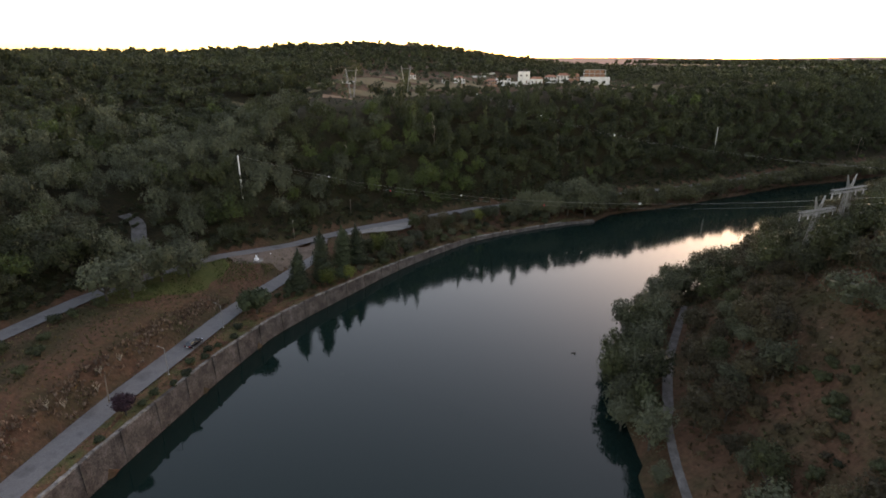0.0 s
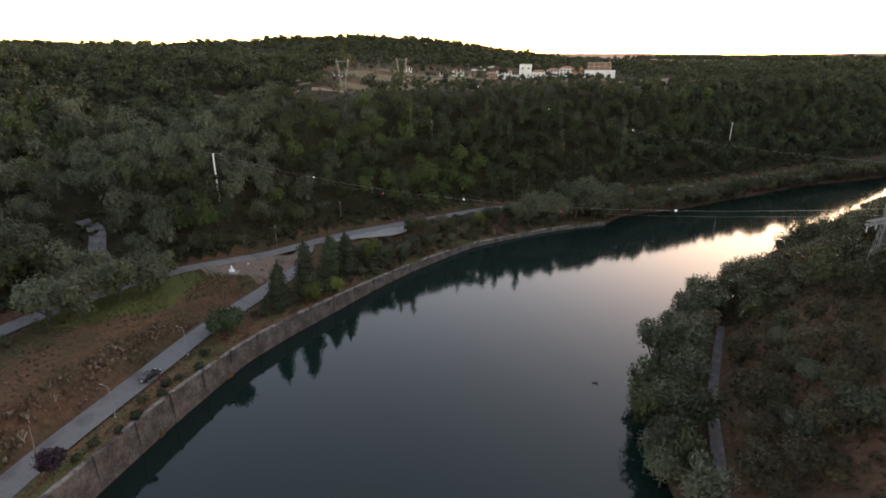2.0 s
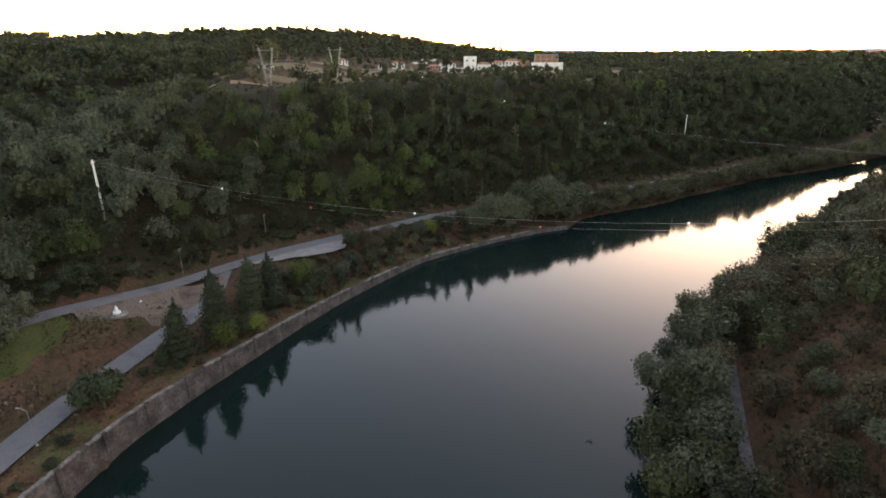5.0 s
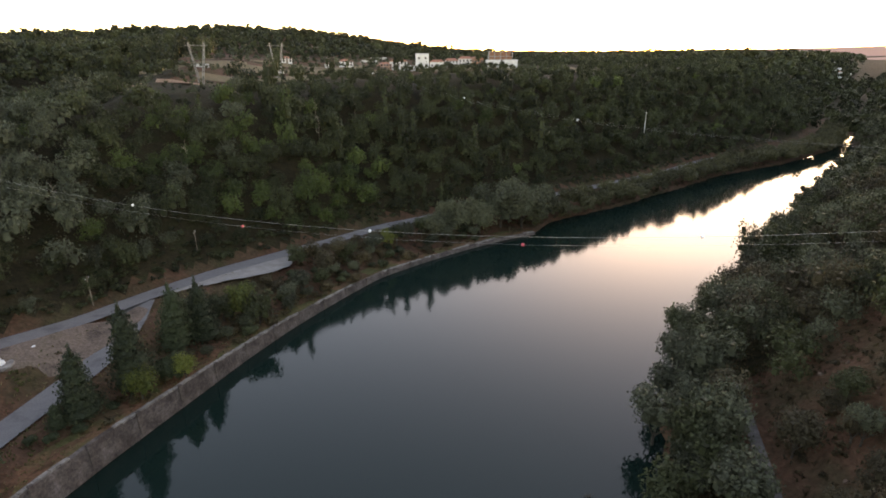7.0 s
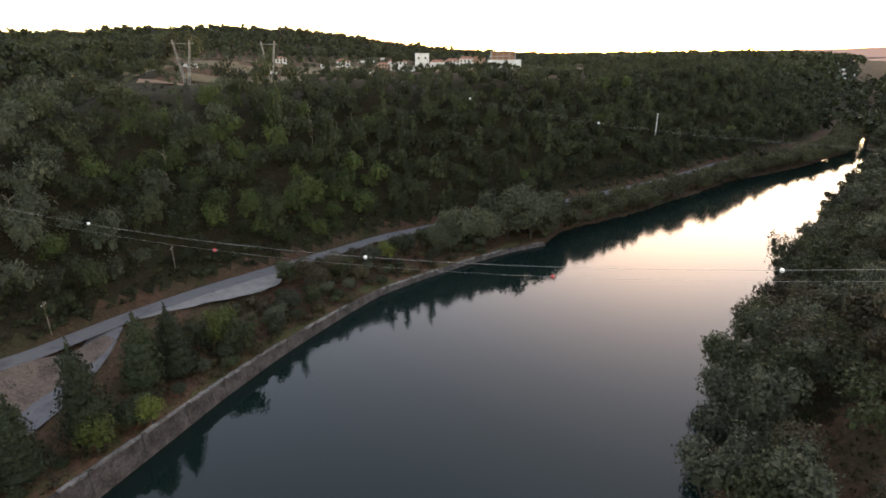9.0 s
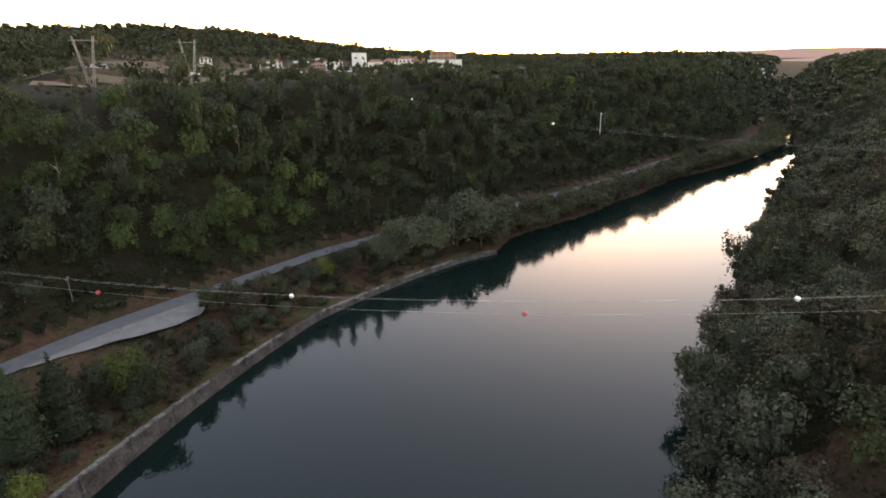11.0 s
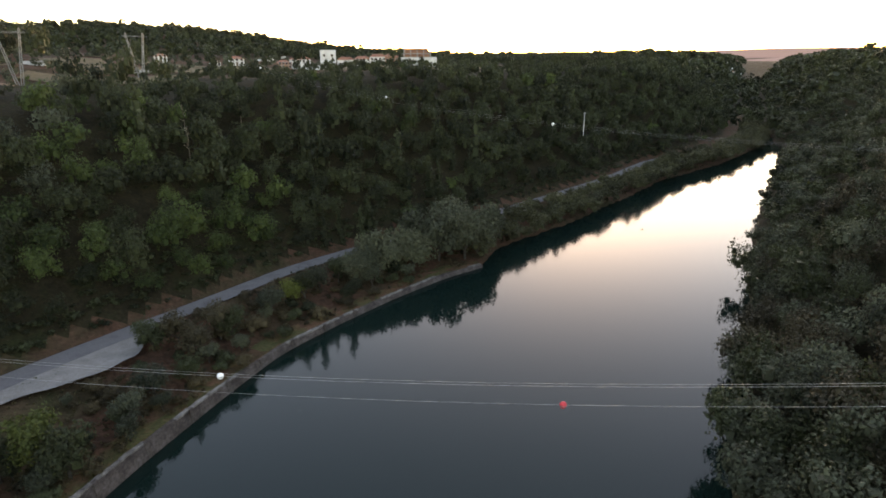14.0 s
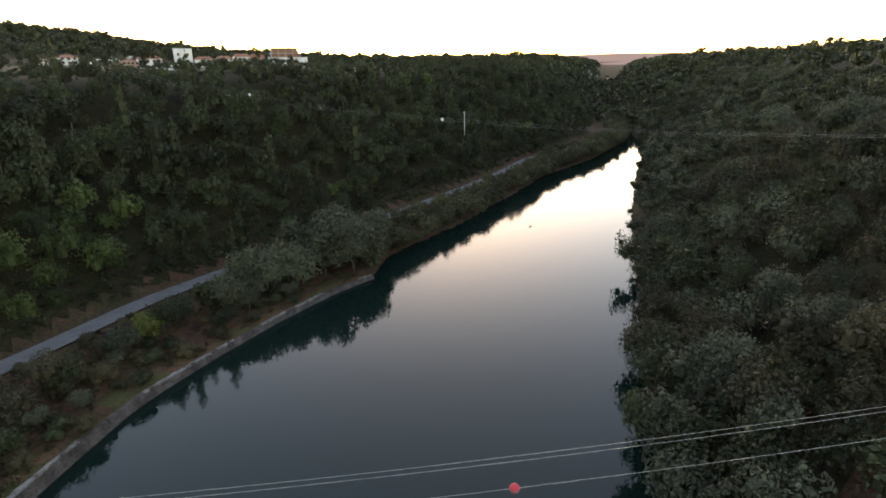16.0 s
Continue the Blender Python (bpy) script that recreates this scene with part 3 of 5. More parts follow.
for m, kinds in ((ok & (p[:, 1] < 430), FAR), (ok & (p[:, 1] >= 430), THIN)):
    grow("woods", np.c_[p[m], z[m], far_size[m]], kinds, WOOD_LEAF, "dark distant woods on the hilltops")
p, r = scatter(-120, 190, 280, 480, 7.0, 35)
z, dl, dr, du = ground(p)
ok = (du > 92) & ~in_fields(p, 0) & (r.random(len(p)) < 0.75)
grow("orchard_trees", np.c_[p[ok], z[ok], r.uniform(1.0, 2.3, ok.sum())], FAR[:3], GREY_LEAF, "small olive and fruit trees between the hilltop plots", "trees")

# the crest line in front of the far hill stands in taller trees
p, r = scatter(150, 640, 430, 720, 7.5, 36)
z, dl, dr, du = ground(p)
ok = (du > 100) & (du < 300)
grow("woods", np.c_[p[ok], z[ok], r.uniform(2.0, 3.6, ok.sum())], FAR, WOOD_LEAF, "dark wood along the far crest")

# close wood over the highest hill behind the village
p, r = scatter(-270, 270, 500, 770, 7.5, 48)
z, dl, dr, du = ground(p)
ok = ~in_fields(p, 2) & (r.random(len(p)) < 0.92)
grow("woods", np.c_[p[ok], z[ok] - 0.5, r.uniform(2.6, 4.2, ok.sum())], THIN, WOOD_LEAF, "close dark wood over the highest hill")

# taller trees standing up out of the hilltop plots
tallest = np.array([(-55, 348, 5.5), (-24, 356, 4), (2, 350, 3.0), (-78, 333, 5.5), (24, 366, 2.8), (-66, 352, 4.8), (-100, 330, 6), (-92, 338, 5), (40, 380, 3.6), (92, 404, 3.4), (-36, 300, 4.6), (-30, 296, 4.2), (-22, 300, 4.8), (-12, 303, 4.2)], float)
grow("woods", np.c_[tallest[:, :2], ground(tallest[:, :2])[0], tallest[:, 2]], MID, WOOD_LEAF, "taller dark trees rising from the hilltop plots", "trees", (1.3, 1.9))

# riverside thicket below the upper road, past the end of the wall
p, r = scatter(70, 400, 230, 440, 5.0, 37)
z, dl, dr, du = ground(p)
ok = (dl > -1.0) & (dr < -4) & (du < -5.0)
z = np.maximum(z, 0.0)
grow("riverside_trees", np.c_[p[ok], z[ok] + 0.3, r.uniform(3.0, 4.9, ok.sum()) * np.where(du[ok] > -9, 0.55, 1.0)], MID, OLIVE_LEAF, "rounded olive-green willows lining the river bank", "trees")

# woods in the valley gap beyond the river's bend
p, r = scatter(380, 1400, 380, 1400, 19.0, 38)
z, dl, dr, du = ground(p)
ok = (du > 0) & (du < 150) | (dl > 1) & (du < 0) | (dr > 1) & (dr < 130)
grow("woods", np.c_[p[ok], z[ok], r.uniform(5.0, 8.0, ok.sum())], THIN, WOOD_LEAF, "distant dark woods closing the river valley")

p, r = scatter(330, 760, 340, 800, 9.0, 45)
z, dl, dr, du = ground(p)
ok = (du > 5) & (du < 140) | (dr > 3) & (dr < 120) & (p[:, 0] > 440)
grow("woods", np.c_[p[ok], z[ok], r.uniform(3.0, 4.8, ok.sum())], FAR, WOOD_LEAF, "dark wood on the spurs at the river's bend")
p, r = scatter(650, 2100, 650, 2100, 30.0, 47)
z, dl, dr, du = ground(p)
ok = (dl > 4) | (dr > 4)
grow("woods", np.c_[p[ok], z[ok], r.uniform(7.0, 11.0, ok.sum())], THIN, WOOD_LEAF, "distant woods on the low hills beyond the bend")

# far bank of the right: hillside wood
p, r = scatter(40, 700, 40, 620, 5.0, 39)
z, dl, dr, du = ground(p)
ok = (dr > 1.0) & (dr < 75) & (along(p, DIRT)[0] > 3.0) & ((p[:, 1] > 195) | (dr >= 46) & (p[:, 1] > 105) | (dr >= 75)) & (p[:, 0] < 470)
fr_ = np.hypot(p[:, 0] - 10, p[:, 1] - 100) > 205
m = ok & (r.random(len(p)) < 0.62)
n_ = ok & ~m
for far_off, kinds in ((False, MID), (True, FARMID)):
    for mm, mat, lab in ((m, WOOD_LEAF, "dark green wood on the steep river bank"), (n_, GREY_LEAF, "grey-green wood on the steep river bank")):
        q = mm & (fr_ == far_off)
        grow("woods", np.c_[p[q], z[q] + 0.5, r.uniform(2.2, 3.8, q.sum())], kinds, mat, lab)
p, r = scatter(60, 900, 20, 760, 17.0, 41)
z, dl, dr, du = ground(p)
ok = (dr > 72) & (dr < 400)
grow("woods", np.c_[p[ok], z[ok], r.uniform(3.6, 6.8, ok.sum())], THIN, WOOD_LEAF, "distant dark woods on the far bank's hills")


# single trees that the camera passes near
def crown_mesh(name, kind, seed, mat, n=1400):
    r = np.random.default_rng(seed)
    if kind == "round":
        v, f = leaves(r, lobes_round(r, 8, 1.0, 1.75, 0.2), n, 0.064, 0.5, 0.15)
    elif kind == "cone":
        v, f = leaves(r, lobes_cone(r, 8, 0.88, 2.5, 0.05), n, 0.056, 0.76, 0.15, BALL)
    else:
        v, f = leaves(r, lobes_round(r, 5, 1.0, 1.25, -0.08), n, 0.072, 0.74, 0.15, BALL)
    return mesh_from(name, v, f, mat, tone=np.full(len(v), 0.0))


def trunk_mesh(seed, high=0.75):
    """A tapered stem that forks into limbs, for a crown of size 1."""
    r = random.Random(seed)
    bm = bmesh.new()
    rod(bm, (0, 0, -0.35), (0.02, 0.01, high * 0.6), 0.07, 0.05, 7)
    for i in range(4):
        a = i * 1.57 + r.uniform(-.4, .4)
        rod(bm, (0.02, 0.01, high * 0.5), (0.42 * math.cos(a), 0.42 * math.sin(a), high + r.uniform(0, 0.4)), 0.042, 0.015, 5)
    me = bpy.data.meshes.new("trunk")
    bm.to_mesh(me); bm.free()
    me.materials.append(BARK)
    return me


TRUNKS = [trunk_mesh(i) for i in range(3)]
CROWNS = {
    "wood": [crown_mesh("crown", "round", 50 + i, WOOD_LEAF) for i in range(4)],
    "grey": [crown_mesh("crown", "round", 60 + i, GREY_LEAF) for i in range(4)],
    "willow": [crown_mesh("crown", "round", 70 + i, WILLOW_LEAF, 2400) for i in range(3)],
    "brown": [crown_mesh("crown", "round", 75 + i, BROWN_LEAF) for i in range(4)],
    "lime": [crown_mesh("crown", "round", 80 + i, LIME_LEAF) for i in range(2)],
    "conifer": [crown_mesh("crown", "cone", 90 + i, CYPRESS_LEAF, 3000) for i in range(3)],
    "dark": [crown_mesh("crown", "bush", 100 + i, CYPRESS_LEAF, 1700) for i in range(2)],
    "shrub": [crown_mesh("crown", "bush", 110 + i, WOOD_LEAF, 640) for i in range(3)],
    "ochre": [crown_mesh("crown", "bush", 120 + i, OCHRE_LEAF, 640) for i in range(3)],
    "purple": [crown_mesh("crown", "bush", 130, PURPLE_LEAF, 1500)],
}
count = [0]


def tree(kind, x, y, size, label, category="tree", group="", tall=1.0, lift=0.3, name="tree", z=None):
    """One tree: a trunk and a crown of leaf clumps."""
    count[0] += 1
    i = count[0]
    z0 = top(x, y) if z is None else z
    e = thing(name, (x, y, z0), label, category, group, turn=(i * 67) % 360)
    t = new("trunk", TRUNKS[i % 3]); t.parent = e
    t.matrix_basis = Matrix.Diagonal((size, size, size * tall, 1))
    c = new("crown", CROWNS[kind][i % len(CROWNS[kind])]); c.parent = e
    c.matrix_basis = Matrix.Translation((0, 0, lift)) @ Matrix.Diagonal((size, size, size * tall, 1))
    return e


# steep right bank: large trees along the water, wood up the slope, a bare stony patch left open
def bank_tree(k, x, y, s, z=None, tall=1.0):
    words = {"grey": "grey-green broadleaf tree on the steep river bank", "wood": "dark green broadleaf tree on the steep river bank", "brown": "dull brownish broadleaf tree on the steep river bank"}
    tree(k, x, y, s, words[k], group="trees on the steep bank", tall=tall, z=z)


def open_patch(p):
    """The stony clearing beside the track: 1 inside, 0 outside."""
    return (((p[:, 0] - 61) / 14) ** 2 + ((p[:, 1] - 65) / 15) ** 2) < 1


p, r = scatter(22, 190, 30, 196, 4.6, 43)
z, dl, dr, du = ground(p)
dd = along(p, DIRT)[0]
shore = (dr > -1.4) & (dr < 8.5) & (p[:, 1] > 77) & (dd > 2.6)
slope = (dr >= 8.5) & (dr < 46) & (dd > 3.0) & ~open_patch(p) & (p[:, 1] > 40) & ((r.random(len(p)) < 0.9) | (p[:, 1] > 120))
z = np.maximum(z, -0.2)
single = shore & (p[:, 1] < 150) | slope & (p[:, 1] < 112) & (dr < 30)
pick = (shore | slope) & (dl < 0)
for (x, y), zb, sh in zip(p[pick & single], z[pick & single], shore[pick & single]):
    if sh:
        bank_tree("grey" if r.random() < 0.65 else "wood", x, y, r.uniform(3.3, 4.7), zb, r.uniform(1.0, 1.3))
    else:
        bank_tree(("brown", "wood", "brown", "grey")[int(r.random() * 4)], x, y, r.uniform(1.9, 3.4), zb, r.uniform(0.85, 1.2))
rest, tone = pick & ~single & (r.random(len(p)) < 0.75), r.random(len(p))
for m, mat, lab in ((rest & (tone < 0.42), GREY_LEAF, "grey-green trees up the steep river bank"), (rest & (tone >= 0.42) & (tone < 0.78), WOOD_LEAF, "dark green trees up the steep river bank"), (rest & (tone >= 0.78), BROWN_LEAF, "dull brownish trees up the steep river bank")):
    grow("woods", np.c_[p[m], z[m] + 0.8, r.uniform(2.6, 5.0, m.sum())], NEARMID, mat, lab, squash=(1.0, 1.45))
for x, y, s, k in ((35.5, 71, 2.0, "grey"), (33.6, 66, 1.5, "wood"), (76, 104, 3.3, "wood"), (79.5, 107.5, 3.4, "wood"), (84, 108.5, 3.2, "grey"), (88, 111, 3.5, "wood"), (92, 111.5, 3.2, "wood")):
    bank_tree(k, x, y, s)
# scrub on the bare part of that slope
p, r = scatter(40, 100, 30, 110, 2.9, 44)
z, dl, dr, du = ground(p)
ok = (dr > 9) & (dr < 75) & (along(p, DIRT)[0] > 2.6) & open_patch(p) & (r.random(len(p)) < 0.72)
for (x, y), zb in zip(p[ok], z[ok]):
    k = "shrub" if r.random() < 0.45 else "ochre"
    tree(k, x, y, r.uniform(0.7, 1.9), "low dark scrub bush on a dry stony slope" if k == "shrub" else "brownish dry scrub bush on a stony slope", "bush", "scrub on the dry slope", name="bush", lift=0.05, z=zb)

# willows at the end of the wall
for x, y, s in ((48, 233.5, 5.0), (57, 238, 6.4), (65, 238, 5.8), (71, 242, 6.0), (41, 232.5, 5.0), (31, 228, 3.8), (37, 234, 4.4), (61, 246, 6.0), (35, 231, 3.8), (78, 249, 5.0), (52, 241, 5.8), (68, 249, 5.4)):
    tree("willow", x, y, s * 1.15, "large grey-green willow on the river bank", group="willows at the wall's end", tall=1.12, lift=-0.7)

# conifers and round trees on the verge
for x, y, s, ta in ((-41.6, 144.0, 3.7, 1.2), (-36.5, 151.5, 4.1, 1.42), (-32.4, 164.4, 4.1, 1.2), (-28.6, 168.4, 3.8, 1.28), (-44.0, 141.0, 1.7, 0.9)):
    tree("conifer", x, y, s, "dark green pointed conifer on the verge", "conifer", "conifers on the verge", name="conifer", tall=ta)
tree("dark", -31.6, 155.0, 3.3, "rounded dark green tree beside the conifers", tall=1.0)
for x, y, s in ((-34.6, 148.6, 3.1), (-29.0, 154.4, 2.5)):
    tree("lime", x, y, s, "rounded yellow-green tree beside the conifers", group="round trees beside the conifers", tall=0.95)
tree("dark", -48.8, 128, 4.6, "dark spreading evergreen tree beside the riverside road", tall=1.15, lift=0.8)
tree("purple", -58.2, 83.3, 2.7, "round dark purple plum tree on the verge", lift=0.9)
# round tree and shrubs between lay-by and wall
for x, y, s, k in ((-22.5, 178.3, 3.4, "lime"), (-18.5, 175.5, 3.2, "wood"), (-11.0, 203.5, 2.6, "wood"), (-7.0, 205.5, 3.0, "brown"), (-10, 192, 2.6, "grey"), (-26, 176, 2.4, "wood"), (-13, 186, 2.2, "grey"), (-5, 196, 2.2, "wood"), (-4, 202, 2.8, "brown"), (0, 208, 3.0, "brown"),
                   (2, 208, 2.8, "wood"), (7, 211, 2.6, "ochre"), (10, 216, 2.8, "grey"), (15, 220, 2.6, "lime"), (18, 222, 3.0, "wood"), (22, 226, 2.6, "grey"), (27, 229, 2.8, "wood"), (32, 233, 2.6, "grey"),
                   (4, 199, 1.8, "ochre"), (12, 208, 1.8, "shrub"), (20, 215, 1.9, "ochre"), (28, 221, 2.0, "wood"), (35, 227, 2.2, "grey"), (42, 231, 2.4, "wood"), (-20, 171, 1.8, "shrub"), (-30, 161, 1.6, "ochre"), (-16, 176, 1.6, "ochre")):
    tree(k, x, y, s * 1.2, "leafy shrub on the rough verge above the wall", "shrub", "shrubs above the wall", name="shrub", lift=0.1)
p, r = scatter(-34, 48, 155, 240, 3.6, 46)
z, dl, dr, du = ground(p)
ok = (dl > 2.2) & (du < -4.5) & ~((du > -11.5) & (p[:, 0] < -14)) & (along(p, LOWER)[0] > 9) & (r.random(len(p)) < 0.7)
for (x, y), zb in zip(p[ok], z[ok]):
    k = ("ochre", "ochre", "shrub", "grey")[int(r.random() * 4)]
    tree(k, x, y, r.uniform(0.9, 2.2), "low leafy shrub on the rough verge above the wall", "shrub", "shrubs above the wall", name="shrub", lift=0.05, z=zb)
# clipped bushes along the riverside verge
for i, (x, y) in enumerate(((-54.4, 93.5), (-53.3, 97.0), (-54.6, 101.5), (-52.3, 104.0), (-51.6, 109.5), (-53.0, 107.0), (-49.8, 114.0), (-56.4, 90), (-57.0, 86.5), (-50.5, 119), (-44, 138.5), (-46.2, 137.5), (-58.7, 76), (-41.0, 140.5), (-38.2, 146))):
    tree("dark", x, y, 0.95 + 0.3 * ((i * 7) % 4) / 3, "small round dark bush on the grass verge", "bush", "bushes on the verge", name="bush", lift=0.0)
# big trees by the junction and along the upper road
for x, y, s, k in ((-89, 134, 5.4, "grey"), (-82, 130, 4.6, "grey"), (-84, 139, 4.4, "grey"), (-76, 146, 4.2, "grey"), (-71, 146.5, 3.4, "willow"), (-95, 128, 5.0, "wood"), (-99, 137, 5.4, "grey"), (-104, 122, 5.0, "wood"),
                   (-107, 133, 5.2, "grey"), (-79, 125, 3.0, "wood"), (-101, 112, 4.4, "wood"), (-108, 108, 5.0, "wood"), (-76, 158, 4.2, "grey"), (-80.5, 117.5, 6.0, "grey"), (-75.5, 119.5, 5.4, "grey"), (-74, 131, 5.4, "willow"), (-69.5, 136.5, 5.0, "grey"), (-67, 161, 3.6, "wood"), (-113, 118, 5.0, "grey")):
    tree(k, x, y, s, "broad grey-green tree at the road junction" if k != "wood" else "broad dark green tree at the road junction", group="trees at the junction", lift=-0.5)
for x, y, s in ((-85, 106, 1.8), (-83, 109, 1.6), (-82, 98, 1.6), (-79, 92, 2.0), (-86, 92, 2.2), (-88, 86, 2.4), (-77, 85, 1.6), (-80, 114, 1.8), (-90, 78, 2.4), (-82, 80, 1.8)):
    tree("shrub", x, y, s, "dark low bush on the dry red slope", "bush", "bushes on the red slope", name="bush", lift=0.05)

# ---- things ----
def lattice(bm, a, b, wa, wb, bays, r=0.05, face=Vector((1, 0, 0))):
    """A square lattice leg from a to b, with diagonal bracing."""
    a, b = Vector(a), Vector(b)
    ax = (b - a).normalized()
    u = face.cross(ax).normalized(); w = ax.cross(u)
    def corner(t, i):
        h = (wa + (wb - wa) * t) / 2
        sx, sy = ((-1, -1), (1, -1), (1, 1), (-1, 1))[i % 4]
        return a + (b - a) * t + u * h * sx + w * h * sy
    for i in range(4):
        rod(bm, corner(0, i), corner(1, i), r, r, 4)
        for k in range(bays):
            t0, t1 = k / bays, (k + 1) / bays
            rod(bm, corner(t0, i), corner(t1, i + 1), r * 0.6, r * 0.6, 3)
            rod(bm, corner(t1, i), corner(t1, i + 1), r * 0.6, r * 0.6, 3)


def portal_pylon(x, y, turn, high=17.0):
    """A lattice pylon: two leaning legs, a long crossarm and a peak."""
    z = top(x, y)
    e = thing("pylon", (x, y, z - 0.4), "grey lattice steel power pylon on the scrub slope", "pylon", "pylons on the slope", turn)
    for sx in (-1, 1):
        bm = bmesh.new(); lattice(bm, (sx * 2.2, 0, 0), (sx * 0.5, 0, high * 0.78), 1.3, 0.5, 9, 0.05)
        part("leg", bm, STEEL, e)
    bm = bmesh.new()
    lattice(bm, (-6.0, 0, high * 0.80), (6.0, 0, high * 0.80), 0.8, 0.8, 14, 0.06, Vector((0, 0, 1)))
    part("crossarm", bm, STEEL, e)
    for sx in (-1, 1):
        bm = bmesh.new(); lattice(bm, (sx * 0.5, 0, high * 0.82), (sx * 1.6, 0, high), 0.45, 0.12, 4, 0.05)
        part("earth_peak", bm, STEEL, e)
    for sx in (-5.8, -2.9, 0, 2.9, 5.8):
        bm = bmesh.new()
        for k in range(5):
            bmesh.ops.create_cone(bm, cap_ends=True, segments=8, radius1=0.16, radius2=0.1, depth=0.12, matrix=pose(sx, 0, high * 0.80 - 0.5 - 0.22 * k))
        rod(bm, (sx, 0, high * 0.80 - 0.3), (sx, 0, high * 0.80 - 1.6), 0.04, 0.04, 5)
        part("insulator", bm, CONCRETE, e)
    return e


def v_pylon(x, y, turn, high=16.0):
    """A pylon of two masts that lean apart, with a beam between them."""
    z = top(x, y)
    e = thing("pylon", (x, y, z - 0.4), "slim steel pylon with two spreading masts among hilltop plots", "pylon", "pylons on the hilltop", turn)
    for sx in (-1, 1):
        bm = bmesh.new(); lattice(bm, (sx * 0.45, 0, 0), (sx * 2.9, 0, high), 0.7, 0.4, 9, 0.08)
        part("mast", bm, STEEL, e)
    bm = bmesh.new(); lattice(bm, (-4.0, 0, high * 0.93), (4.0, 0, high * 0.93), 0.35, 0.35, 10, 0.035, Vector((0, 0, 1)))
    part("crossarm", bm, STEEL, e)
    return e


PY1, PY2 = (81.8, 113.5), (90.2, 117.0)
portal_pylon(*PY1, 25); portal_pylon(*PY2, 25)
V1, V2 = (-48.5, 298), (-22, 336)
v_pylon(*V1, 20); v_pylon(*V2, 20)


def sagging(name, a, b, sag, label, r=0.008, n=48):
    """A cable that hangs between two points."""
    a, b = np.array(a, float), np.array(b, float)
    cu = bpy.data.curves.new(name, "CURVE")
    cu.dimensions, cu.bevel_depth, cu.bevel_resolution = "3D", r, 1
    sp = cu.splines.new("POLY"); sp.points.add(n)
    for i in range(n + 1):
        t = i / n
        q = a + (b - a) * t
        sp.points[i].co = (q[0], q[1], q[2] - 4 * sag * t * (1 - t), 1)
    cu.materials.append(WIRE)
    return tagged(new(name, cu), label, "power line", "power cables")


def marker(x, y, z, mat, label):
    """A round cable marker in two halves with a clamp band."""
    e = thing("cable_marker", (x, y, z), label, "marker ball", "marker balls on the cables")
    bm = bmesh.new(); ball(bm, (0, 0, 0), 0.23, 3); part("shell", bm, mat, e)
    bm = bmesh.new(); bmesh.ops.create_cone(bm, cap_ends=True, segments=20, radius1=0.242, radius2=0.242, depth=0.05); part("band", bm, STEEL, e)
    return e


POLE = (-69.5, 182.0)
pole_top = 38.5
wires = [(-0.9, 0.0, 0.0), (0.9, 0.25, -0.1), (0.0, -0.9, -0.85)]
A_END, B_END = np.array((POLE[0], POLE[1], pole_top)), np.array((84.0, 95.0, 45.0))
for ox, oy, oz in wires:
    sagging("power_cable", A_END + (ox * 0.3, oy, oz), B_END + (ox * 0.3, oy, oz), 7.2, "thin bright aluminium cable strung across the river")


def on_cable(t, k):
    q = A_END + (B_END - A_END) * t + np.array((wires[k][0] * 0.3, wires[k][1], wires[k][2]))
    return q[0], q[1], q[2] - 4 * 7.2 * t * (1 - t)


for t, k, mat in ((0.223, 1, WHITEBALL), (0.355, 2, REDBALL), (0.486, 0, WHITEBALL), (0.614, 2, REDBALL), (0.743, 0, WHITEBALL)):
    marker(*on_cable(t, k), mat, "white round warning ball on a power cable" if mat is WHITEBALL else "red round warning ball on a power cable")
C_END, D_END = np.array((V2[0], V2[1], 73.0)), np.array((97.0, 108.0, 47.0))
for ox in (-2.5, 0, 2.5):
    sagging("power_cable", C_END + (ox, 0, 0), D_END + (ox * 0.6, 0, 0), 12.0, "thin cable hanging high across the valley", 0.006)
for t, ox in ((0.32, 0), (0.5, 2.5), (0.67, 0)):
    q = C_END + (D_END - C_END) * t + (ox * 0.8, 0, 0)
    marker(q[0], q[1], q[2] - 4 * 12 * t * (1 - t), WHITEBALL, "white round warning ball on a high cable")


def pole(x, y, high, mat, label, r=0.16, arms=1, lean=0.0, name="utility_pole"):
    """A tapered pole with cross pieces."""
    z = top(x, y)
    e = thing(name, (x, y, z - 0.3), label, "pole", "poles")
    bm = bmesh.new(); rod(bm, (0, 0, 0), (lean, 0, high + 0.3), r, r * 0.65, 10); part("shaft", bm, mat, e)
    for k in range(arms):
        bm = bmesh.new(); box(bm, lean, 0, high - 0.3 - 0.8 * k, 0.12, 1.9, 0.12, bevel=0.02); part("crossarm", bm, mat, e)
        for s in (-0.8, 0, 0.8):
            bm = bmesh.new(); bmesh.ops.create_cone(bm, cap_ends=True, segments=8, radius1=0.09, radius2=0.06, depth=0.25, matrix=pose(lean, s, high - 0.1 - 0.8 * k)); part("insulator", bm, CONCRETE, e)
    return e


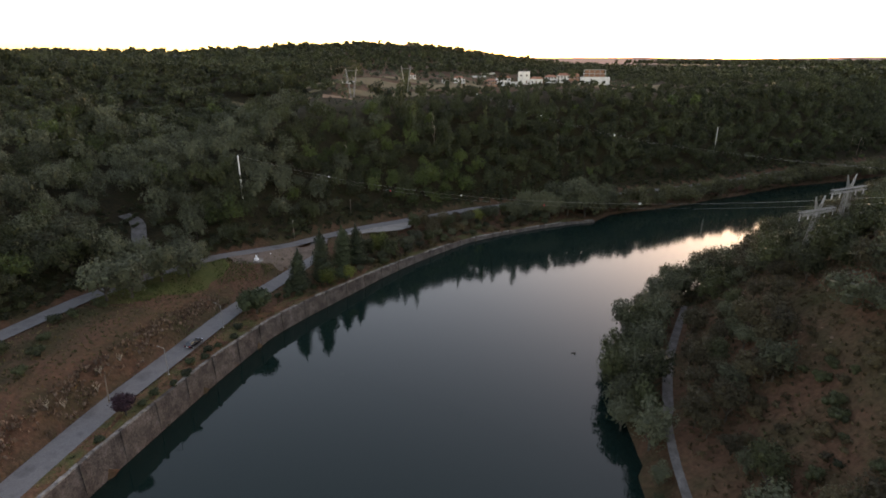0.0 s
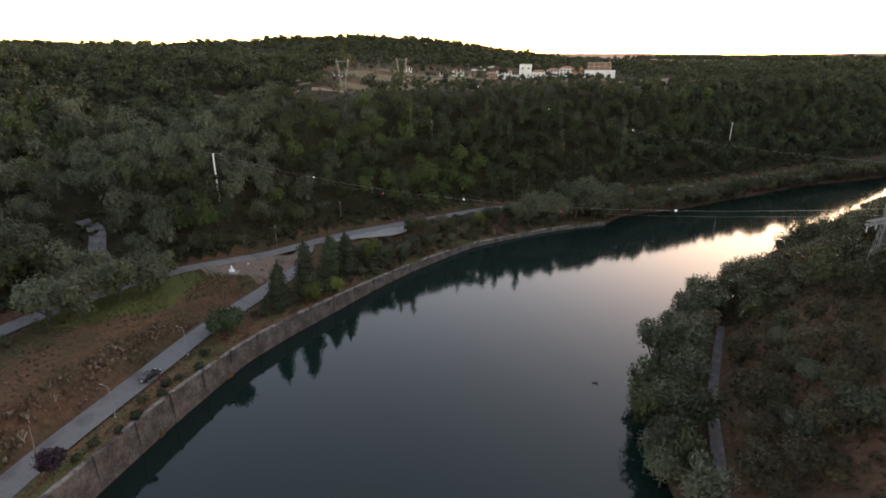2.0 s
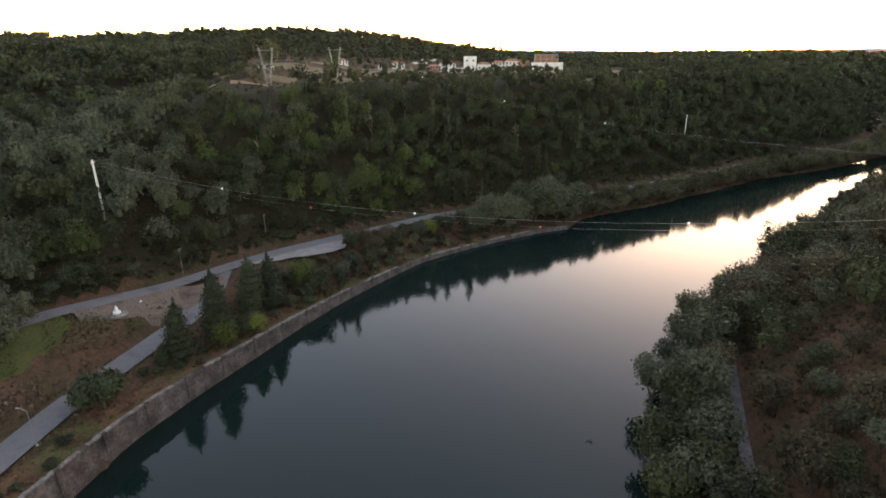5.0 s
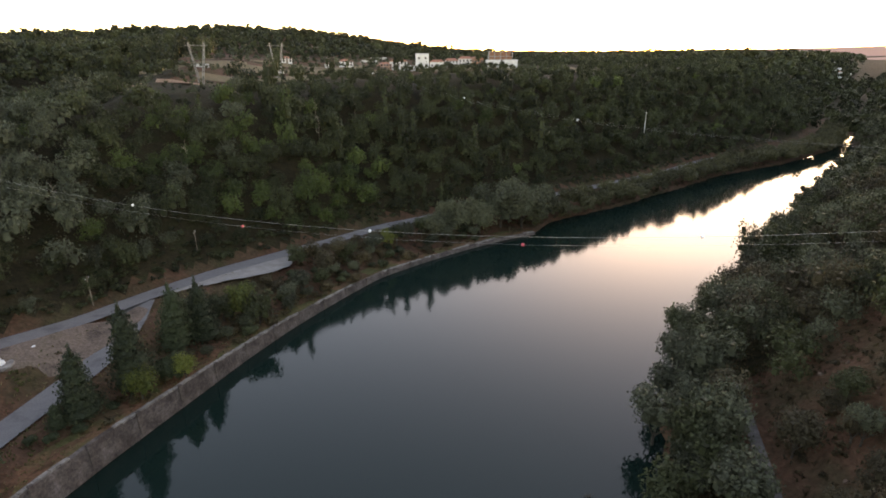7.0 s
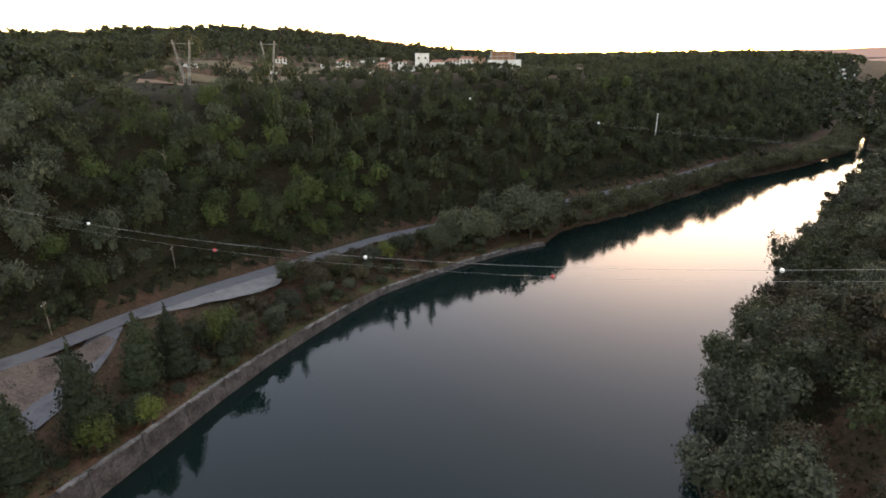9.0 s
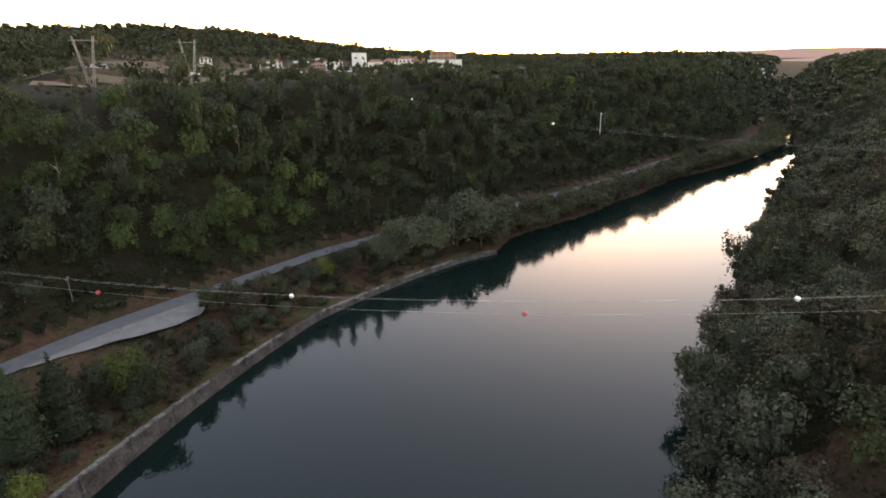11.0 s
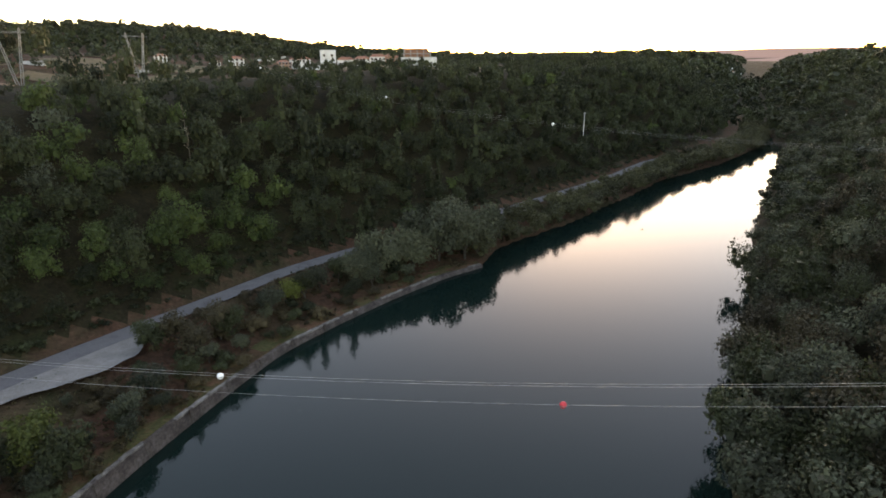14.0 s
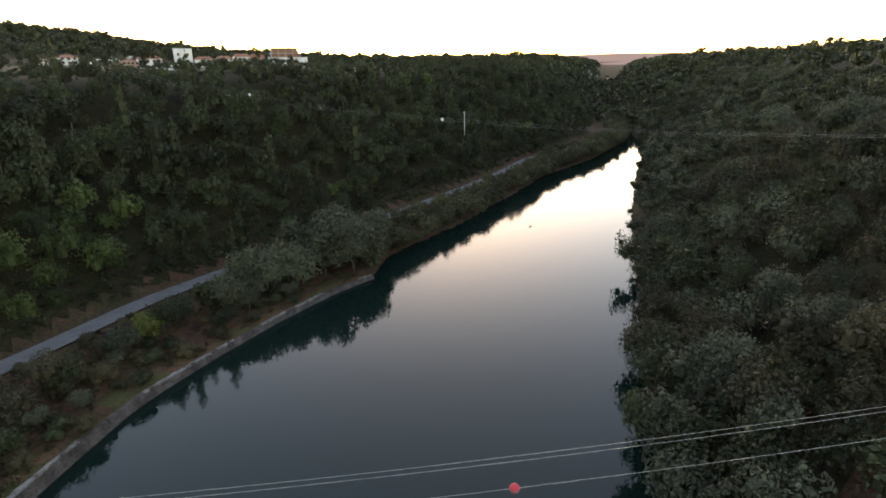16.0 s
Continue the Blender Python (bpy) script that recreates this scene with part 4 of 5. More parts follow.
pole(POLE[0], POLE[1], pole_top - top(*POLE) - 0.2, POLEMAT, "tall pale concrete power pole standing in the hillside wood", 0.32, 1)
pole(163, 324, 17, POLEMAT, "tall pale pole rising from the hillside wood", 0.24, 1)
pole(-51.8, 178.0, 6.5, WOODPOLE, "wooden utility pole beside the road", 0.13)
pole(-36, 203, 6.5, WOODPOLE, "wooden utility pole beside the road", 0.13)
pole(-63.5, 87, 6.0, WOODPOLE, "leaning wooden pole beside the riverside road", 0.12, 0, 0.3)


def street_lamp(x, y, turn):
    z = top(x, y)
    e = thing("street_lamp", (x, y, z - 0.1), "slim grey street lamp beside the riverside road", "street lamp", "street lamps", turn)
    bm = bmesh.new(); rod(bm, (0, 0, 0), (0, 0, 6.2), 0.09, 0.055, 10); part("shaft", bm, STEEL, e)
    bm = bmesh.new(); rod(bm, (0, 0, 6.15), (1.2, 0, 6.5), 0.04, 0.035, 8); part("arm", bm, STEEL, e)
    bm = bmesh.new(); box(bm, 1.4, 0, 6.5, 0.6, 0.24, 0.12, bevel=0.04); part("lamp_head", bm, STEEL, e)
    bm = bmesh.new(); bmesh.ops.create_cone(bm, cap_ends=True, segments=10, radius1=0.2, radius2=0.14, depth=0.3, matrix=pose(0, 0, 0.15)); part("base", bm, CONCRETE, e)


for x, y in ((-53.8, 118), (-57.0, 97)):
    street_lamp(x, y, 165)


def car(x, y, turn):
    """A small parked hatchback."""
    z = 6.5 + 0.14
    e = thing("car", (x, y, z), "black hatchback parked on the riverside road", "car", turn=turn)
    bm = bmesh.new()
    prof = [(-2.1, .35), (-2.12, .8), (-1.95, .98), (-1.0, 1.02), (0.9, .96), (1.75, .86), (2.08, .68), (2.1, .35)]
    rows = []
    for s, w in ((-1, .86), (1, .86)):
        rows.append([bm.verts.new((px, s * w, pz)) for px, pz in prof])
    for i in range(len(prof)):
        j = (i + 1) % len(prof)
        bm.faces.new((rows[0][i], rows[0][j], rows[1][j], rows[1][i]))
    bm.faces.new(rows[0][::-1]); bm.faces.new(rows[1])
    bmesh.ops.recalc_face_normals(bm, faces=bm.faces)
    bmesh.ops.bevel(bm, geom=list(bm.edges), offset=0.07, segments=2, affect="EDGES")
    body = part("body", bm, CARPAINT, e)
    bm = bmesh.new()
    low, up_ = [(-1.85, .98), (1.0, .95)], [(-1.45, 1.45), (0.15, 1.47)]
    vs = []
    for (px, pz), w in ((low[0], .78), (low[1], .78), (up_[1], .6), (up_[0], .6)):
        vs.append((bm.verts.new((px, -w, pz)), bm.verts.new((px, w, pz))))
    for i in range(4):
        a, b2 = vs[i], vs[(i + 1) % 4]
        bm.faces.new((a[0], b2[0], b2[1], a[1]))
    bm.faces.new([v[0] for v in vs][::-1]); bm.faces.new([v[1] for v in vs])
    bmesh.ops.recalc_face_normals(bm, faces=bm.faces)
    bmesh.ops.bevel(bm, geom=list(bm.edges), offset=0.05, segments=2, affect="EDGES")
    part("cabin", bm, GLASSDARK, e, "dark tinted glass cabin")
    bm = bmesh.new(); box(bm, -0.65, 0, 1.475, 1.5, 1.12, 0.05, bevel=0.02); part("roof", bm, CARPAINT, e)
    for wx_ in (-1.3, 1.3):
        for wy_ in (-0.78, 0.78):
            bm = bmesh.new(); bmesh.ops.create_cone(bm, cap_ends=True, segments=20, radius1=0.32, radius2=0.32, depth=0.2, matrix=pose(wx_, wy_, 0.32, 90)); wheel = part("wheel", bm, TYRE, e)
            bm = bmesh.new(); bmesh.ops.create_cone(bm, cap_ends=True, segments=14, radius1=0.2, radius2=0.2, depth=0.22, matrix=pose(wx_, wy_, 0.32, 90)); part("rim", bm, CHROME, wheel)
    for s in (-0.6, 0.6):
        bm = bmesh.new(); box(bm, 2.08, s, 0.68, 0.12, 0.34, 0.16, bevel=0.03); part("headlight", bm, LAMPWHITE, e)
        bm = bmesh.new(); box(bm, -2.1, s, 0.85, 0.1, 0.28, 0.16, bevel=0.03); part("tail_lamp", bm, LAMPRED, e)
    bm = bmesh.new(); box(bm, -2.14, 0, 0.6, 0.04, 0.5, 0.12, bevel=0.01); part("plate", bm, WHITEBALL, e)


car(-57.0, 109.0, 75)

# monument on the knoll: round plinth, basin and a white cone; a pale slab beside it
mz = top(-56.6, 153)
e = thing("monument", (-56.6, 153, mz - 0.15), "white cone-topped monument on a round stone plinth", "monument")
bm = bmesh.new(); bmesh.ops.create_cone(bm, cap_ends=True, segments=28, radius1=2.0, radius2=1.9, depth=0.4, matrix=pose(0, 0, 0.25)); part("plinth", bm, COPING, e)
bm = bmesh.new(); bmesh.ops.create_cone(bm, cap_ends=True, segments=24, radius1=0.8, radius2=0.7, depth=0.45, matrix=pose(0, 0, 0.75)); part("base", bm, WHITEWASH, e)
bm = bmesh.new(); bmesh.ops.create_cone(bm, cap_ends=True, segments=20, radius1=0.5, radius2=0.14, depth=1.2, matrix=pose(0, 0, 1.5)); part("cone", bm, WHITEWASH, e)
sz_ = top(-54.6, 158.6)
e = thing("stone_slab", (-54.6, 158.6, sz_ - 0.05), "pale flat stone slab on the bare knoll", "slab", turn=20)
bm = bmesh.new(); box(bm, 0, 0, 0.18, 1.3, 0.7, 0.36, bevel=0.05); part("block", bm, WHITEWASH, e)


def house(x, y, w, d, h, turn, label, wall_mat=None, roof="gable", rows=2, cols=3, lift=0.0):
    """A house: walls, roof, a door and its windows, each a part."""
    wall_mat = wall_mat or WHITEWASH
    z = top(x, y)
    e = thing("house", (x, y, z - 0.6 + lift), label, "house", "hilltop houses", turn)
    bm = bmesh.new(); box(bm, 0, 0, (h + 0.6) / 2, w, d, h + 0.6, bevel=0.05); part("wall", bm, wall_mat, e)
    zt = h + 0.6
    bm = bmesh.new()
    if roof == "gable":
        o, rise = 0.45, min(w, d) * 0.22
        q = [bm.verts.new(c) for c in ((-w / 2 - o, -d / 2 - o, zt), (w / 2 + o, -d / 2 - o, zt), (w / 2 + o, d / 2 + o, zt), (-w / 2 - o, d / 2 + o, zt), (-w / 2 + d * .25, 0, zt + rise), (w / 2 - d * .25, 0, zt + rise))]
        for f in ((0, 1, 5, 4), (2, 3, 4, 5), (1, 2, 5), (3, 0, 4), (3, 2, 1, 0)):
            bm.faces.new([q[i] for i in f])
        part("roof", bm, ROOFTILE, e)
    else:
        box(bm, 0, 0, zt + 0.12, w + 0.3, d + 0.3, 0.24, bevel=0.03); part("roof", bm, CONCRETE, e)
    step_w = w / cols
    for i in range(rows):
        for j in range(cols):
            if i == 0 and j == cols // 2:
                bm = bmesh.new(); box(bm, -w / 2 + step_w * (j + .5), -d / 2, 0.6 + 1.05, 1.1, 0.12, 2.1, bevel=0.02); part("door", bm, WOODPOLE, e)
                continue
            zc = 0.6 + 1.55 + i * (h / rows)
            win = None
            bm = bmesh.new(); box(bm, -w / 2 + step_w * (j + .5), -d / 2, zc, 1.25, 0.16, 1.35, bevel=0.02); win = part("window", bm, CONCRETE, e)
            bm = bmesh.new(); box(bm, -w / 2 + step_w * (j + .5), -d / 2 - 0.05, zc, 1.0, 0.14, 1.1); part("pane", bm, GLASSDARK, win)
    return e


# the village on the plateau
house(61, 424, 8.5, 8, 8.5, -10, "tall white flat-roofed house on the hilltop", roof="flat", cols=2, lift=1.0)
house(70, 421, 9, 7, 3.6, -10, "low white outbuilding with a gable roof", rows=1, cols=3)
house(54, 419, 8, 6, 2.8, -8, "low white annexe beside the tall house", roof="flat", rows=1, cols=2)
house(45.5, 425, 10, 8, 5, 5, "white house with a terracotta roof on the hilltop", cols=4)
for x, y, w, h, t in ((12, 412, 7, 3.4, 10), (2, 420, 5, 2.6, 5), (-24, 430, 6, 2.8, 8)):
    house(x, y, w, 7, h, t, "small white village house with a terracotta roof", cols=3)
for x, y, w, h, t, m in ((86, 450, 9, 4.2, -8, WHITEWASH), (97, 454, 10, 5.5, -12, WHITEWASH), (105, 452, 8, 6.5, -10, BRICKRED), (76, 456, 6, 3.4, -5, WHITEWASH), (36, 418, 7, 3.4, 6, BRICKRED)):
    house(x, y, w, 8, h, t, "village house with a terracotta roof along the crest", m, cols=4)

# unfinished block: floors, columns and a long pale retaining wall below it
bx, by = 118.0, 440.0
bz = top(bx, by)
e = thing("unfinished_building", (bx, by, bz - 0.3), "unfinished brick building with open concrete floors", "building", turn=-12)
for k in range(4):
    bm = bmesh.new(); box(bm, 0, 0, 3.0 + 2.9 * k, 20 - 1.5 * k, 11, 0.3, bevel=0.03); part("floor_slab", bm, CONCRETE, e)
for k in range(3):
    for i in range(5):
        bm = bmesh.new(); box(bm, -8 + 4 * i, -5, 4.6 + 2.9 * k, 0.4, 0.4, 2.6); part("column", bm, CONCRETE, e)
    bm = bmesh.new(); box(bm, 0, 1.0, 4.6 + 2.9 * k, 17 - 1.5 * k, 8.5, 2.6); part("brick_wall", bm, BRICKRED, e)
bm = bmesh.new(); box(bm, 0, 0, 1.4, 19.5, 10.5, 2.9); part("brick_wall", bm, BRICKRED, e)
e = thing("retaining_wall", (115.5, 427.5, top(115.5, 427.5) - 1.0), "long pale rendered retaining wall under the unfinished building", "wall", turn=-3)
bm = bmesh.new(); box(bm, 0, 0, 3.3, 22, 0.6, 6.6, bevel=0.05); part("face", bm, WHITEWASH, e)
bm = bmesh.new(); box(bm, 0, 0, 6.72, 22.4, 0.8, 0.25, bevel=0.03); part("coping", bm, CONCRETE, e)
# long low white walls on the terraces
for x, y, w in ((-25, 362, 7), (-60, 356, 8), (30, 470, 12), (40, 500, 12)):
    e = thing("garden_wall", (x, y, top(x, y) - 0.3), "long low whitewashed wall on the hilltop terrace", "wall", "terrace walls", turn=4)
    bm = bmesh.new(); box(bm, 0, 0, 0.9, w, 0.4, 1.8, bevel=0.04); part("face", bm, WHITEWASH, e)
# knob house
house(-40, 705, 14, 9, 5, 5, "white house among trees on the highest hilltop", cols=4)

# fields on the plateau
for i, (x, y, a, b2, turn) in enumerate(FIELDS):
    nx, ny = 14, 8
    u, v = np.meshgrid(np.linspace(-a, a, nx), np.linspace(-b2, b2, ny), indexing="ij")
    c, s = math.cos(radians(turn)), math.sin(radians(turn))
    q = np.c_[(x + u * c - v * s).ravel(), (y + u * s + v * c).ravel()]
    ii = np.arange(nx * ny).reshape(nx, ny)
    fq = np.stack([ii[:-1, :-1], ii[1:, :-1], ii[1:, 1:], ii[:-1, 1:]], -1).reshape(-1, 4)
    tagged(new("ground", mesh_from("field", np.c_[q, ground(q)[0] + 0.4], fq, FIELD if i < 2 else MEADOW, smooth=True)), "bare ploughed brown plot on the hilltop" if i < 2 else "dry grassy plot on the hilltop", "field", kind="structure")

# far town in the gap of the valley, and hazy ridges beyond
for i in range(14):
    a, dist = radians(46.2 + 0.2 * i + 0.2 * math.sin(i * 3.1)), 1080 + 37 * ((i * 5) % 7)
    x, y = 12 + dist * math.sin(a), 113 + dist * math.cos(a)
    house(x, y, 12 + (i % 3) * 4, 9, 6 + (i % 2) * 3, 45 + 10 * (i % 3), "distant white town house in the valley gap", roof="flat" if i % 3 else "gable", cols=3)

# Distance haze is put into the ridges' colour, as a faint even emission.
HAZE = bpy.data.materials.new("far_haze_ridge")
HAZE.use_nodes = True
hb = HAZE.node_tree.nodes["Principled BSDF"]
hb.inputs["Base Color"].default_value = (0.10, 0.075, 0.07, 1)
hb.inputs["Roughness"].default_value = 1.0
hb.inputs["Emission Color"].default_value = (0.034, 0.026, 0.025, 1)
hb.inputs["Emission Strength"].default_value = 1.0
a = np.radians(np.linspace(-75, 100, 350))
for k, (dist, base, amp) in enumerate(((3400, 104, 9), (2500, 74, 9))):
    hgt = base + amp * (np.sin(a * 9 + k) * 0.5 + np.sin(a * 23 + 2 * k) * 0.25 + np.sin(a * 61) * 0.08)
    hgt *= 1 - 0.35 * np.exp(-((np.degrees(a) - 45) / 7) ** 2) * (k == 1)
    lowv = np.c_[dist * np.sin(a), dist * np.cos(a), np.full(len(a), -5.0)]
    upv = np.c_[(dist + 250) * np.sin(a), (dist + 250) * np.cos(a), hgt]
    n_ = len(a)
    fq = np.stack([np.arange(n_ - 1), np.arange(n_ - 1) + n_, np.arange(1, n_) + n_, np.arange(1, n_)], -1)
    tagged(new("backdrop", mesh_from("far_ridge", np.r_[lowv, upv], fq, HAZE, smooth=True)), "pale hazy ridge on the horizon", "ridge", kind="structure")

# ---- ground cover, stones and coping: many small pieces last ----
def tufts(name, spots, size, mat, label, blades=7, seed=5):
    """Small ragged tufts, each of a few upright blades."""
    r = np.random.default_rng(seed)
    n_ = len(spots) * blades
    c = np.repeat(np.asarray(spots), blades, 0)
    c[:, :2] += r.normal(size=(n_, 2)) * size * 0.35
    a = r.uniform(0, 6.283, n_)
    s = size * r.uniform(0.5, 1.2, n_)
    u = np.c_[np.cos(a), np.sin(a), np.zeros(n_)]
    lean = np.c_[r.normal(size=(n_, 2)) * 0.35, np.ones(n_)]
    v = np.stack([c - u * s[:, None] * .3, c + u * s[:, None] * .3, c + u * s[:, None] * .2 + lean * s[:, None] * .7, c - u * s[:, None] * .12 + lean * s[:, None]], 1).reshape(-1, 3)
    tagged(new(name, mesh_from(name, v, np.arange(n_ * 4).reshape(-1, 4), mat, tone=np.repeat(r.random(n_), 4))), label, "grass", kind="stuff")


p, r = scatter(-110, -10, 40, 200, 1.25, 51)
z, dl, dr, du = ground(p)
ok = (dl > 1.6) & (du < -3.2) & (along(p, LOWER)[0] > 3.0)
tufts("dry_grass", np.c_[p[ok], z[ok] - 0.05], 0.42, DRYGRASS, "dry straw-coloured grass tufts on the red slope", 3, 5)
green = ok & (lumps(p, 26, 14) > 0.1)
tufts("green_grass", np.c_[p[green], z[green] - 0.05], 0.36, WOOD_LEAF, "patches of green grass on the slope and verge", 4, 6)
p, r = scatter(-85, -45, 118, 165, 0.7, 55)
z, dl, dr, du = ground(p)
ok = (du < -3.2) & (du > -15) & (along(p, LOWER)[0] > 5) & (p[:, 1] < 152) & (lumps(p, 16, 18) > -0.5)
tufts("green_grass", np.c_[p[ok], z[ok] + 0.2], 0.4, GRASS_LEAF, "patch of green grass beside the monument", 4, 8)
p, r = scatter(-66, -40, 60, 150, 0.8, 56)
z, dl, dr, du = ground(p)
ok = (dl > 2.0) & (along(p, LOWER)[0] > 3.0) & (along(p, LOWER)[1] < 0) & (lumps(p, 30, 20) > -0.2)
tufts("green_grass", np.c_[p[ok], z[ok] - 0.05], 0.3, GRASS_LEAF, "green grass strip on the riverside verge", 3, 9)
p, r = scatter(30, 150, 20, 150, 1.5, 52)
z, dl, dr, du = ground(p)
ok = (dr > 4) & (dr < 80) & (along(p, DIRT)[0] > 1.9)
tufts("dry_grass", np.c_[p[ok], z[ok] - 0.05], 0.55, OCHRE_LEAF, "brown dry undergrowth on the stony slope", 4, 7)
# low undergrowth along road edges and under the woods
p, r = scatter(-130, 240, 60, 360, 2.1, 53)
z, dl, dr, du = ground(p)
ok = ((du > 4.4) & (du < 11)) | ((du >= 11) & (du < 34) & (p[:, 0] < 60) & (r.random(len(p)) < 0.4)) | ((du < -3.4) & (dl > 1.8) & (p[:, 0] > -38) & ~((du > -11.5) & (p[:, 0] < -14)))
LOWBUSH = [leaves(r0, lobes_round(r0, 2, 1.0, 1.0, -0.1), 40, 0.22, core=0.5) for _ in range(4)]
hill_side = ok & (du > 0)
grow("undergrowth", np.c_[p[hill_side], z[hill_side], r.uniform(0.7, 1.9, hill_side.sum())], LOWBUSH, WOOD_LEAF, "dark green undergrowth at the foot of the wood", "undergrowth")
ok &= (du < 0) & (r.random(len(p)) < 0.6)
grow("undergrowth", np.c_[p[ok], z[ok], r.uniform(0.5, 1.4, ok.sum())], LOWBUSH, OCHRE_LEAF, "brownish low undergrowth along the road edge", "undergrowth")


p, r = scatter(40, 130, 28, 140, 2.3, 54)
z, dl, dr, du = ground(p)
ok = (dr > 9) & (dr < 75) & (along(p, DIRT)[0] > 2.6) & (lumps(p, 22, 16) + r.normal(size=len(p)) * 0.5 > -0.3)
grow("undergrowth", np.c_[p[ok], z[ok], r.uniform(0.4, 1.3, ok.sum())], [leaves(r0, lobes_round(r0, 2, 1.0, 1.0, -0.1), 40, 0.22, core=0.5) for _ in range(3)], OCHRE_LEAF, "brown and olive scrub cover on the stony slope", "undergrowth")


def stone_mesh(seed):
    r = random.Random(seed)
    bm = bmesh.new(); bmesh.ops.create_icosphere(bm, subdivisions=1, radius=1)
    for v in bm.verts:
        v.co *= r.uniform(0.7, 1.15)
        v.co.z *= 1.1
    v = np.array([q.co[:] for q in bm.verts]); f = np.array([[q.index for q in fc.verts] for fc in bm.faces])
    bm.free()
    return v, f


STONES = [stone_mesh(i) for i in range(4)]


def stones(name, spots, label, seed):
    r = np.random.default_rng(seed)
    vs, fs, k = [], [], 0
    for i, (x, y, z_, s) in enumerate(spots):
        v, f = STONES[i % 4]
        a = r.uniform(0, 6.28)
        q = v * s * r.uniform(0.6, 1.3, 3)
        q = np.c_[q[:, 0] * math.cos(a) - q[:, 1] * math.sin(a), q[:, 0] * math.sin(a) + q[:, 1] * math.cos(a), q[:, 2]] + (x, y, z_)
        vs.append(q); fs.append(f + k); k += len(v)
    tagged(new(name, mesh_from(name, np.concatenate(vs), np.concatenate(fs), ROCK)), label, "rocks", kind="stuff")


p, r = scatter(-82, -55, 50, 130, 0.75, 61)
z, dl, dr, du = ground(p)
d_, s_, _ = along(p, LOWER)
ok = (s_ > 0) & (d_ > 4.2) & (d_ < 7.0) & (lumps(p, 14, 17) > -0.7) & (r.random(len(p)) < 0.85)
stones("rubble", np.c_[p[ok], z[ok], r.uniform(0.15, 0.45, ok.sum())], "broken reddish rocks in the cutting above the road", 1)
p, r = scatter(40, 120, 30, 120, 1.7, 62)
z, dl, dr, du = ground(p)
ok = (dr > 14) & (dr < 60) & (lumps(p, 18, 15) > 0.25) & (r.random(len(p)) < 0.55)
stones("rubble", np.c_[p[ok], z[ok], r.uniform(0.15, 0.45, ok.sum())], "pale broken stones on the scrub slope", 2)

# tall dry stalks on the face of the cutting
p, r = scatter(-82, -55, 48, 132, 0.55, 64)
z, dl, dr, du = ground(p)
d_, s_, _ = along(p, LOWER)
ok = (s_ > 0) & (d_ > 3.9) & (d_ < 7.4) & (r.random(len(p)) < 0.42)
tufts("dry_grass", np.c_[p[ok], z[ok] - 0.1], 0.8, DRYSTALK, "tall reddish dry stalks on the face of the cutting", 4, 10)

# bare bleached shrubs in the cutting
for i, (x, y) in enumerate(((-67.5, 92), (-67, 89.5), (-69.5, 80), (-68.5, 82.5), (-66.5, 97))):
    rr_ = random.Random(i)
    z_ = top(x, y)
    e = thing("dead_shrub", (x, y, z_ - 0.1), "leafless bleached shrub in the cutting", "shrub", "dead shrubs")
    bm = bmesh.new()
    rod(bm, (0, 0, 0), (0, 0, 0.8), 0.06, 0.04, 5)
    for k in range(14):
        a_ = rr_.uniform(0, 6.28); l_ = rr_.uniform(0.7, 1.7)
        mid_ = Vector((0.4 * l_ * math.cos(a_), 0.4 * l_ * math.sin(a_), 0.6 + 0.7 * l_))
        rod(bm, (0, 0, rr_.uniform(0.3, 0.8)), mid_, 0.035, 0.022, 4)
        rod(bm, mid_, mid_ + Vector((rr_.uniform(-.5, .5), rr_.uniform(-.5, .5), rr_.uniform(.3, .8))), 0.022, 0.008, 4)
    part("branches", bm, DRYWOOD, e)

# bare pale trunks standing in the hillside wood
for i, (x, y, h) in enumerate(((-4.4, 259, 12), (-5, 267, 12), (9.8, 279, 12), (-62, 196, 9), (282, 374, 13), (288, 375, 13), (293, 378, 12), (-41, 226, 11), (60, 283, 12))):
    rr_ = random.Random(40 + i)
    z_ = top(x, y)
    e = thing("dead_tree", (x, y, z_ - 0.2), "bare pale tree trunk standing in the wood", "dead tree", "bare trunks", turn=i * 50)
    bm = bmesh.new(); rod(bm, (0, 0, 0), (0.5, 0.2, h), 0.13, 0.04, 7); part("trunk", bm, WOODPOLE, e)
    bm = bmesh.new()
    for k in range(6):
        a_, zz_ = rr_.uniform(0, 6.28), h * rr_.uniform(0.5, 0.95)
        rod(bm, (0.5 * zz_ / h, 0.2 * zz_ / h, zz_), (1.1 * math.cos(a_), 1.1 * math.sin(a_), zz_ + rr_.uniform(0.6, 1.4)), 0.05, 0.015, 4)
    part("branches", bm, DRYWOOD, e)

